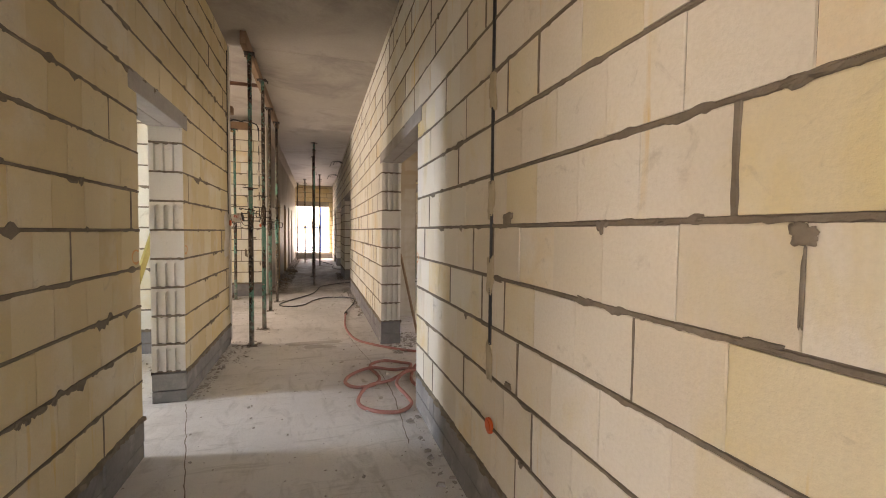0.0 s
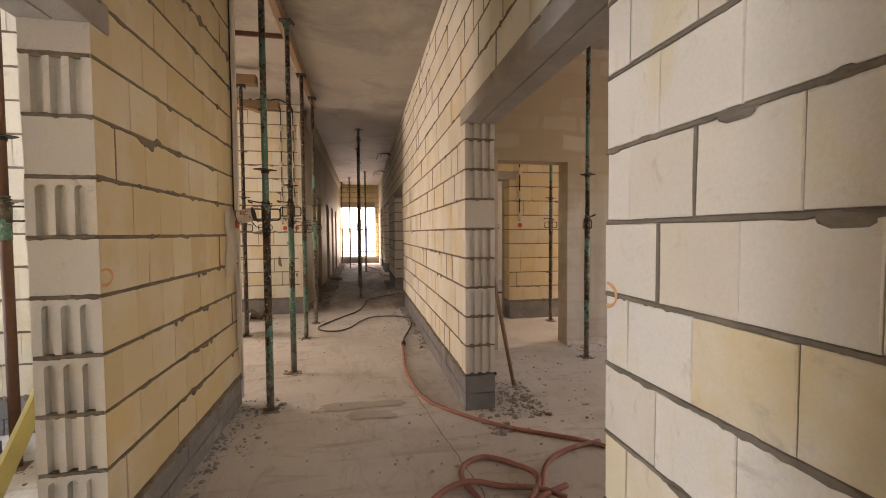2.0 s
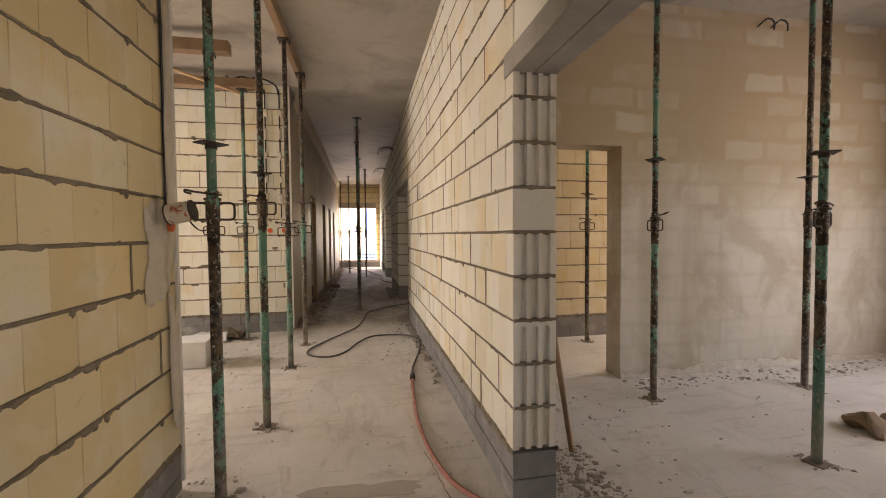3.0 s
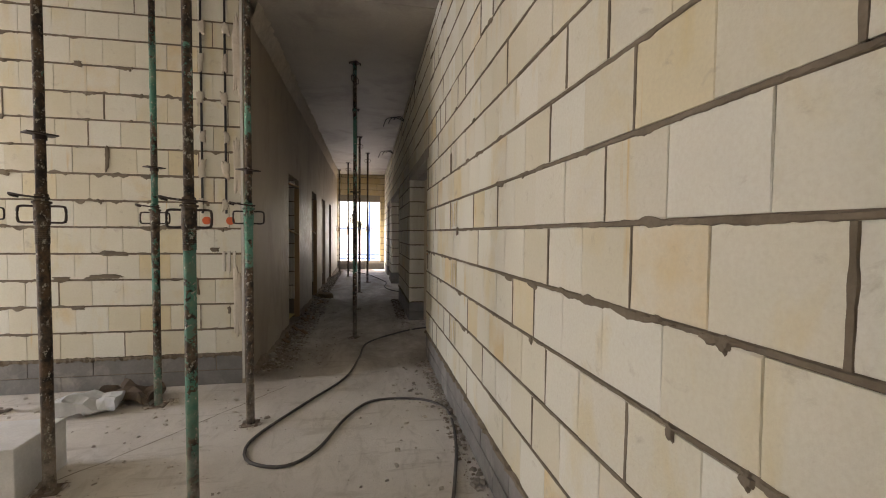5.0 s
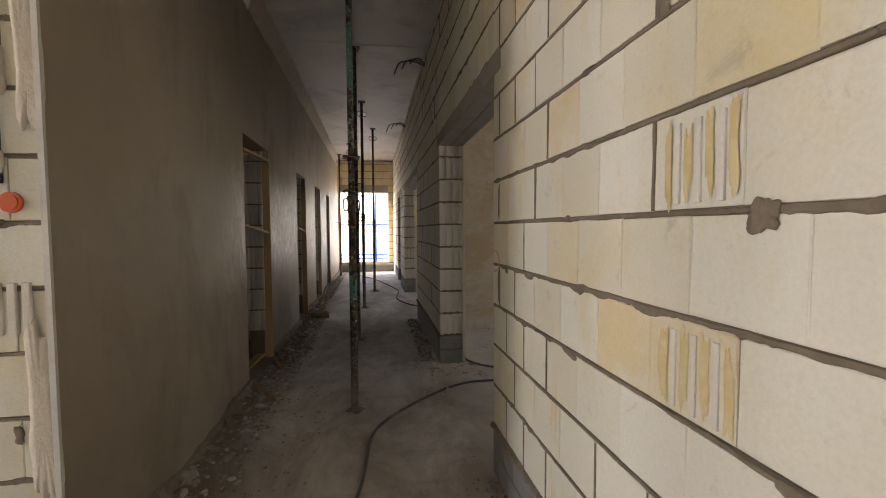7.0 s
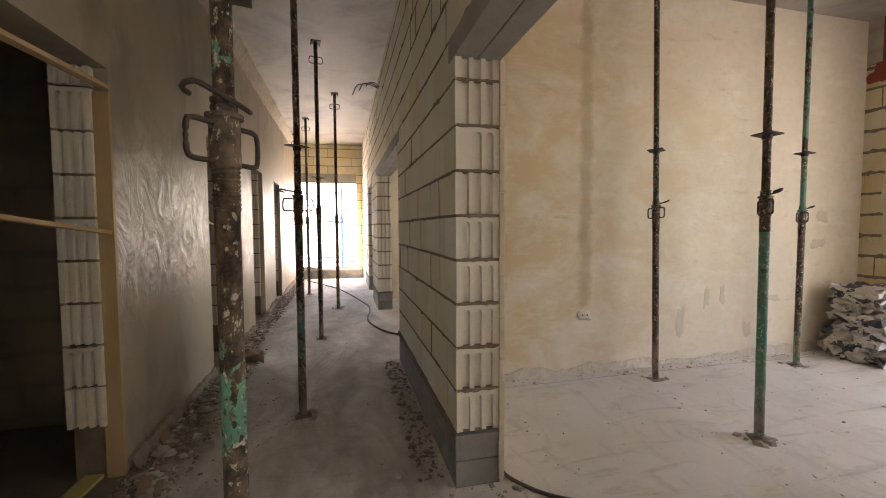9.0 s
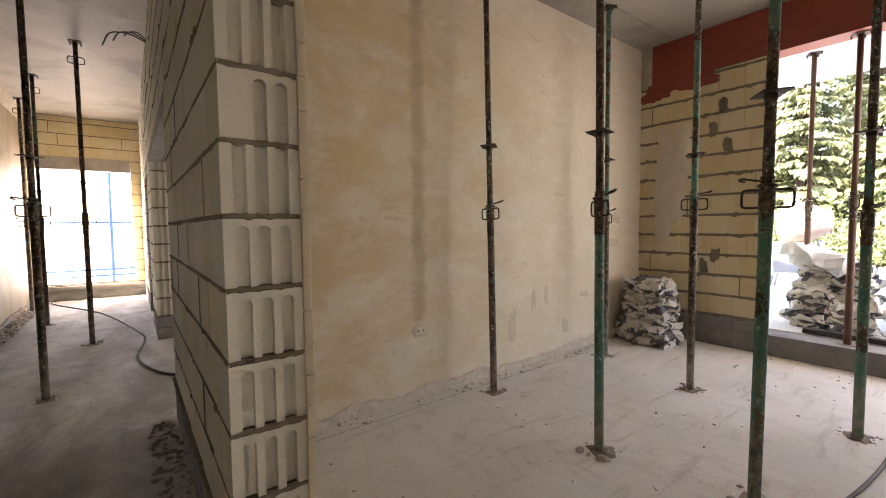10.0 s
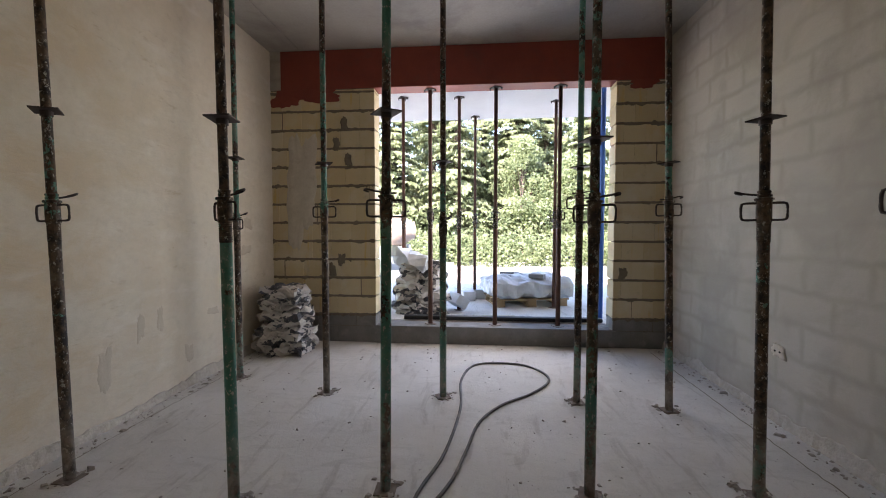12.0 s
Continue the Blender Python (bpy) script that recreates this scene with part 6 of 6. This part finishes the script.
# tin hung on the first prop
root = new("paint_tin")
root.matrix_basis = Matrix.Translation((0.13, 4.27, 1.56)) @ pose(0, 0, 0, 12, 78, 10)
TIN = surface("splashed_tin", (0.66, 0.61, 0.53), (0.56, 0.50, 0.43), 9, 0.55, 60, 0.2, dirt=(0.42, 0.08, 0.04), dirt_scale=26, lo=0.56, hi=0.6)
bm = bmesh.new()
add_tube(bm, (0, 0, -0.06), (0, 0, 0.06), 0.052, segs=24)
part("can", bm, TIN, root)
bm = bmesh.new()
for z in (-0.058, 0.058):
    add_tube(bm, (0, 0, z - 0.003), (0, 0, z + 0.003), 0.055, segs=24)
part("rim", bm, DARKSTEEL, root)
bm = bmesh.new()
add_pipe(bm, smooth_curve([(0.052, 0, 0.03), (0.10, 0.02, 0.05), (0.11, 0.0, 0.10), (0.05, -0.02, 0.13)], 0.02), 0.004, 6)
part("wire_handle", bm, DARKSTEEL, root)
tagged(root, "old paint tin with red splashes hanging on a prop", "tin")

# ---- terrace things ----
root = new("pallet")
root.matrix_basis = Matrix.Translation((8.75, 9.02, 0.23)) @ pose(0, 0, 0, 0, 0, 12)
for y in (-0.5, 0, 0.5):
    for x in (-0.34, 0, 0.34):
        bm = bmesh.new()
        add_box(bm, (x - 0.05, y - 0.07, 0.02), (x + 0.05, y + 0.07, 0.10), 0.004)
        part("foot", bm, PALEWOOD, root)
    bm = bmesh.new()
    add_box(bm, (-0.4, y - 0.07, 0.0), (0.4, y + 0.07, 0.02), 0.003)
    part("runner", bm, PALEWOOD, root)
for k in range(5):
    bm = bmesh.new()
    add_box(bm, (-0.4 + k * 0.175, -0.6, 0.10), (-0.3 + k * 0.175, 0.6, 0.122), 0.003)
    part("slat", bm, PALEWOOD, root)
tagged(root, "raw pine pallet on the terrace under wrapped goods", "pallet")
ob = crumpled("wrapped_load", (0.95, 1.30, 0.40), FILM, 25, 0.36, 15, 8)
ob.matrix_basis = Matrix.Translation((8.75, 9.02, 0.51)) @ pose(0, 0, 0, 0, 0, 12)
tagged(ob, "load wrapped in shiny milky plastic film on a pallet", "wrapped load")
for x, y, z, a in ((8.50, 9.35, 0.640, 20), (8.85, 9.3, 0.655, 80), (8.5, 8.85, 0.655, 60), (8.92, 8.72, 0.655, 10)):
    b = boxed("paving_brick", (-0.12, -0.06, 0), (0.12, 0.06, 0.07), BASECON, bevel=0.006)
    b.matrix_basis = Matrix.Translation((x, y, z)) @ pose(0, 0, 0, 0, 0, a)
    tagged(b, "grey brick weighing down the plastic film", "brick", "weighing bricks")
for x, y, a, t in ((7.98, 10.12, 30, 35), (8.95, 9.95, 10, 0), (9.1, 9.72, 85, 0)):
    b = boxed("white_block", (-0.17, -0.1, 0), (0.17, 0.1, 0.16), WHITE, bevel=0.008)
    b.matrix_basis = Matrix.Translation((x, y, 0.23 + (0.08 if t else 0))) @ pose(0, 0, 0, t, 0, a)
    tagged(b, "white block lying on the terrace", "block", "loose white blocks")
# black membrane along the threshold
ob = structure(boxed("membrane", (XB + 0.302, GLASS[0] + 0.02, 0.232), (XB + 0.40, GLASS[1] - 0.3, 0.285), BLACK, bevel=0.015), "roll of black sealing membrane along the threshold", "membrane")
blob_patch("yellow_dust", Matrix.Translation((7.50, 9.62, 0.2305)) @ pose(0, 0, 0, -90), 0.30, 0.62, 0.002, 401, surface("yellow_mineral_dust", (0.60, 0.55, 0.34), (0.50, 0.46, 0.32), 9, 0.95, 80, 0.3), "patch of yellow mineral dust on the terrace", "dust")
# blue steel post and rail by the opening
root = new("scaffold_frame")
for z0, z1, x, y in ((0.23, 3.3, 7.55, 8.14), (0.23, 3.3, 8.4, 7.95)):
    bm = bmesh.new()
    add_tube(bm, (x, y, z0), (x, y, z1), 0.03, segs=14)
    part("post", bm, BLUE, root, smooth=True)
for z in (0.6, 1.35, 2.7):
    bm = bmesh.new()
    add_tube(bm, (7.55, 8.14, z), (8.4, 7.95, z), 0.02, segs=10)
    part("rail", bm, BLUE, root, smooth=True)
tagged(root, "blue painted steel scaffold frame beside the garden opening", "scaffold")
# scaffold outside the end window
root = new("scaffold_frame")
for x in (-0.4, 1.22, 2.6):
    bm = bmesh.new()
    add_tube(bm, (x, YEND + 1.2, -0.21), (x, YEND + 1.2, 3.2), 0.035, segs=14)
    part("post", bm, BLUE, root, smooth=True)
for z in (0.36, 0.5, 1.58):
    bm = bmesh.new()
    add_tube(bm, (-0.6, YEND + 1.17, z), (2.8, YEND + 1.17, z), 0.025, segs=10)
    part("rail", bm, BLUE, root, smooth=True)
tagged(root, "blue painted tube scaffold with rails outside the end window", "scaffold")


# concrete mixer
def mixer(m):
    root = new("concrete_mixer")
    root.matrix_basis = m
    paint = surface("mixer_paint", (0.38, 0.29, 0.23), (0.29, 0.22, 0.18), 5, 0.55, 60, 0.2, dirt=(0.42, 0.38, 0.33), dirt_scale=4)
    bm = bmesh.new()
    prof = [(-0.42, 0.18), (-0.36, 0.32), (-0.1, 0.42), (0.1, 0.42), (0.42, 0.24), (0.46, 0.25)]
    last = None
    for x, r in prof:
        ring = [bm.verts.new((x, r * math.cos(2 * math.pi * k / 24), 1.62 + r * math.sin(2 * math.pi * k / 24))) for k in range(24)]
        if last:
            for k in range(24):
                bm.faces.new((last[k], last[(k + 1) % 24], ring[(k + 1) % 24], ring[k]))
        else:
            bm.faces.new(ring)
        last = ring
    part("drum", bm, paint, root, smooth=True)
    grey = plain("mixer_grey", (0.35, 0.36, 0.37), 0.5, 0.3)
    bm = bmesh.new()
    add_box(bm, (-0.5, -0.3, 0.55), (0.15, 0.3, 1.2), 0.03)
    part("motor_housing", bm, grey, root)
    for sx in (-0.5, 0.5):
        for sy in (-0.35, 0.35):
            bm = bmesh.new()
            add_tube(bm, (sx, sy, 0), (sx * 0.6, sy * 0.5, 1.25), 0.03, segs=10)
            part("leg", bm, grey, root)
    bm = bmesh.new()
    add_box(bm, (-0.9, -0.04, 0.62), (1.6, 0.04, 0.72), 0.01)
    part("drawbar", bm, grey, root)
    return tagged(root, "dusty brown concrete mixer with grey housing on the gravel", "concrete mixer")


mixer(Matrix.Translation((13.0, 12.0, -0.21)) @ pose(0, 0, 0, 0, 0, -70))


# ---- hedge and trees ----
def leaf_material(name, a, b2):
    m, nt, b = material(name)
    geo = nt.nodes.new("ShaderNodeNewGeometry")
    c = mix(nt, geo.outputs["Random Per Island"], a, b2)
    c = mix(nt, ramp(nt, noise_tex(nt, position(nt), 0.8, 3), 0.4, 0.65, 0, 0.5), c, tuple(x * 0.7 for x in a))
    nt.links.new(c, b.inputs["Base Color"])
    b.inputs["Roughness"].default_value = 0.55
    tr = nt.nodes.new("ShaderNodeBsdfTranslucent")
    nt.links.new(c, tr.inputs[0])
    ms = nt.nodes.new("ShaderNodeMixShader")
    ms.inputs[0].default_value = 0.5
    nt.links.new(b.outputs[0], ms.inputs[1])
    nt.links.new(tr.outputs[0], ms.inputs[2])
    nt.links.new(ms.outputs[0], nt.nodes["Material Output"].inputs["Surface"])
    return m


NEEDLE = leaf_material("spruce_needles", (0.17, 0.20, 0.105), (0.25, 0.285, 0.155))
LEAF = leaf_material("broad_leaves", (0.165, 0.205, 0.10), (0.245, 0.29, 0.155))
BARK = surface("tree_bark", (0.12, 0.09, 0.07), (0.08, 0.06, 0.05), 9, 0.95, 40, 0.6)


def spruce(x, y, h, seed):
    """A conifer: trunk, whorls of drooping limbs, hanging sprays of needles with gaps between."""
    rng = random.Random(seed)
    root = new("conifer_tree")
    root.matrix_basis = Matrix.Translation((x, y, -0.21))
    bm = bmesh.new()
    add_tube(bm, (0, 0, 0), (0, 0, h), 0.16 + h * 0.008, 0.02, 10)
    limbs = []
    z = 0.5
    while z < h - 0.3:
        reach = (1 - z / h) ** 0.8 * h * 0.30 + 0.25
        n = rng.randint(5, 8)
        for k in range(n):
            a = rng.uniform(0, 6.28)
            L = reach * rng.uniform(0.6, 1.15)
            limbs.append((z + rng.uniform(-0.15, 0.15), a, L))
        z += rng.uniform(0.17, 0.3)
    verts, faces = [], []
    for z, a, L in limbs:
        ca, sa = math.cos(a), math.sin(a)
        add_tube(bm, (0, 0, z), (ca * L * 0.6, sa * L * 0.6, z + 0.02 * L), 0.025, 0.008, 5, False)
        n = int(L * 72)
        for _ in range(n):
            s0 = rng.uniform(0.15, 1.0)
            zz = z + 0.12 * L * s0 - 0.30 * L * s0 * s0
            side = rng.gauss(0, 0.14 * L * (1.1 - s0) + 0.06)
            px, py = ca * L * s0 - sa * side, sa * L * s0 + ca * side
            ln, wd = rng.uniform(0.11, 0.25), rng.uniform(0.022, 0.05)
            t = a + rng.uniform(-1.0, 1.0)
            dx, dy, dz = math.cos(t) * ln * 0.5, math.sin(t) * ln * 0.5, -ln * rng.uniform(0.35, 1.1)
            ox, oy = -math.sin(t) * wd, math.cos(t) * wd
            b = len(verts)
            oz = rng.uniform(-0.03, 0.03)
            verts += [(px - ox, py - oy, zz), (px + ox, py + oy, zz + oz), (px + dx * 0.6 + ox * 1.3, py + dy * 0.6 + oy * 1.3, zz + dz * 0.5 + oz), (px + dx, py + dy, zz + dz), (px + dx * 0.6 - ox * 1.3, py + dy * 0.6 - oy * 1.3, zz + dz * 0.5)]
            faces.append((b, b + 1, b + 2, b + 3, b + 4))
    part("trunk", bm, BARK, root)
    me = bpy.data.meshes.new("crown")
    me.from_pydata(verts, [], faces)
    me.materials.append(NEEDLE)
    crown = new("crown", me)
    crown.parent = root
    return tagged(root, "tall sunlit conifer with drooping green sprays behind the hedge", "tree", "garden conifers")


for k, (x, y, h) in enumerate(((24.5, 14.5, 10.0), (23.5, 11.0, 9.0), (25.5, 7.8, 11.0), (23.8, 4.2, 9.5), (26.5, 17.8, 11.0), (25.0, 0.6, 10.0), (29.0, 12.8, 13.0), (29.5, 5.5, 13.5), (28.0, 9.6, 9.5))):
    spruce(x, y, h, 100 + k)


def broadleaf(x, y, h, seed):
    """A young broad-leaved tree: forked trunk and a loose crown of many small leaves in clumps."""
    rng = random.Random(seed)
    root = new("broadleaf_tree")
    root.matrix_basis = Matrix.Translation((x, y, -0.21))
    bm = bmesh.new()
    add_tube(bm, (0, 0, 0), (0.1, 0.05, h * 0.45), 0.10, 0.06, 8)
    clumps = []
    for k in range(26):
        a, u = rng.uniform(0, 6.28), rng.random()
        z = h * (0.22 + 0.78 * u)
        r = h * 0.26 * math.sin(math.pi * min(1, 0.12 + 0.86 * u)) * rng.uniform(0.4, 1.1)
        clumps.append((r * math.cos(a), r * math.sin(a), z, rng.uniform(0.35, 0.75)))
        add_tube(bm, (0.1 * u, 0.05 * u, z * 0.6), (r * math.cos(a) * 0.9, r * math.sin(a) * 0.9, z), 0.03, 0.008, 5, False)
    part("trunk", bm, BARK, root)
    verts, faces = [], []
    for cx, cy, cz, rad in clumps:
        for _ in range(430):
            u = Vector((rng.gauss(0, 1), rng.gauss(0, 1), rng.gauss(0, 0.8))).normalized() * rad * rng.uniform(0.3, 1.15)
            p = Vector((cx, cy, cz)) + u
            d = Vector((rng.gauss(0, 1), rng.gauss(0, 1), rng.gauss(-0.3, 0.6))).normalized()
            e = d.cross(Vector((rng.gauss(0, 1), rng.gauss(0, 1), rng.gauss(0, 1)))).normalized()
            q = rng.uniform(0.08, 0.15)
            b = len(verts)
            verts += [tuple(p), tuple(p + d * q * 0.5 + e * q * 0.35), tuple(p + d * q), tuple(p + d * q * 0.5 - e * q * 0.35)]
            faces.append((b, b + 1, b + 2, b + 3))
    me = bpy.data.meshes.new("crown")
    me.from_pydata(verts, [], faces)
    me.materials.append(LEAF)
    crown = new("crown", me)
    crown.parent = root
    return tagged(root, "young leafy tree with a loose pale green crown behind the hedge", "tree", "garden broadleaf trees")


for k, (x, y, h) in enumerate(((22.8, 5.2, 5.2), (23.2, 7.6, 6.0), (22.4, 3.2, 5.0))):
    broadleaf(x, y, h, 300 + k)


def leafy(name, spots, size, seed, mat, label, category):
    rng = random.Random(seed)
    verts, faces = [], []
    for cx, cy, cz, rx, ry, rz, count in spots:
        for _ in range(count):
            u = Vector((rng.gauss(0, 1), rng.gauss(0, 1), rng.gauss(0, 1))).normalized() * rng.uniform(0.55, 1.05)
            p = Vector((cx + u.x * rx, cy + u.y * ry, max(-0.2, cz + u.z * rz)))
            d = Vector((rng.gauss(0, 1), rng.gauss(0, 1), rng.gauss(0, 0.7))).normalized()
            e = d.cross(Vector((rng.gauss(0, 1), rng.gauss(0, 1), rng.gauss(0, 1)))).normalized()
            s0 = size * rng.uniform(0.6, 1.3)
            b = len(verts)
            verts += [tuple(p), tuple(p + d * s0 * 0.5 + e * s0 * 0.35), tuple(p + d * s0), tuple(p + d * s0 * 0.5 - e * s0 * 0.35)]
            faces.append((b, b + 1, b + 2, b + 3))
    me = bpy.data.meshes.new(name)
    me.from_pydata(verts, [], faces)
    me.materials.append(mat)
    return tagged(new(name, me), label, category, kind="stuff")


hr = random.Random(12)
leafy("hedge", [(20.6 + hr.uniform(-0.4, 0.4), -4 + 0.42 * k, 0.45 + hr.uniform(-0.1, 0.25), 0.7, 0.6, 0.75 + hr.uniform(-0.1, 0.25), 330) for k in range(60)], 0.13, 3, LEAF, "dense sunlit green hedge along the gravel", "hedge")
leafy("shrubs", [(22.3 + hr.uniform(-0.6, 0.6), -4 + 1.1 * k, 1.3 + hr.uniform(-0.3, 0.5), 0.9, 0.9, 1.2, 420) for k in range(24)], 0.15, 4, LEAF, "leafy green shrubs growing behind the hedge", "shrubs")
structure(boxed("backdrop", (60, -120, -0.3), (60.5, 140, 9), surface("distant_woods", (0.18, 0.22, 0.11), (0.12, 0.15, 0.08), 0.3, 0.9, 2, 0.3)), "distant dark green wood edge", "backdrop")

# ---- cracks in the slab ----
def crack(points, w, seed):
    rng = random.Random(seed)
    pts = smooth_curve([(x, y, 0) for x, y in points], 0.05)
    verts, faces = [], []
    for k, q in enumerate(pts):
        d = (pts[min(k + 1, len(pts) - 1)] - pts[max(k - 1, 0)]).normalized()
        n = Vector((-d.y, d.x, 0))
        jog = rng.uniform(-0.006, 0.006)
        for sgn in (-1, 1):
            p = q + n * (jog + sgn * w * rng.uniform(0.4, 1.0))
            verts.append((p.x, p.y, 0.0045))
    for k in range(len(pts) - 1):
        faces.append((2 * k, 2 * k + 1, 2 * k + 3, 2 * k + 2))
    me = bpy.data.meshes.new("floor_crack")
    me.from_pydata(verts, [], faces)
    me.materials.append(MORTAR)
    return structure(new("floor_crack", me), "dark crack running through the concrete slab", "crack")


crack([(0.02, 2.6), (0.24, 1.75), (0.46, 0.9), (0.6, 0.3)], 0.004, 1)
FLAT = pose(0, 0, 0, -90, 0, 0)
WET = surface("wet_concrete", (0.43, 0.385, 0.325), (0.50, 0.455, 0.395), 6, 0.6, 70, 0.2)
for k, (x, y, w, h) in enumerate(((0.98, 4.25, 0.62, 0.16), (1.05, 4.05, 0.35, 0.16))):
    blob_patch("damp_spot", Matrix.Translation((x, y, 0.0042 + 0.004 * k)) @ FLAT, w, h, 0.0008, 400 + k, WET, "damp dark spot on the concrete floor", "damp spot", 60)
crack([(1.62, 1.5), (1.66, 2.6), (1.52, 3.8), (1.42, 4.6)], 0.004, 2)
crack([(-1.6, 6.2), (-0.6, 7.0), (0.1, 7.9), (0.4, 8.3)], 0.005, 3)
crack([(2.3, 12.22), (4.5, 12.25), (6.6, 12.2)], 0.004, 4)
crack([(3.0, 7.76), (5.0, 7.8), (6.8, 7.78)], 0.006, 5)
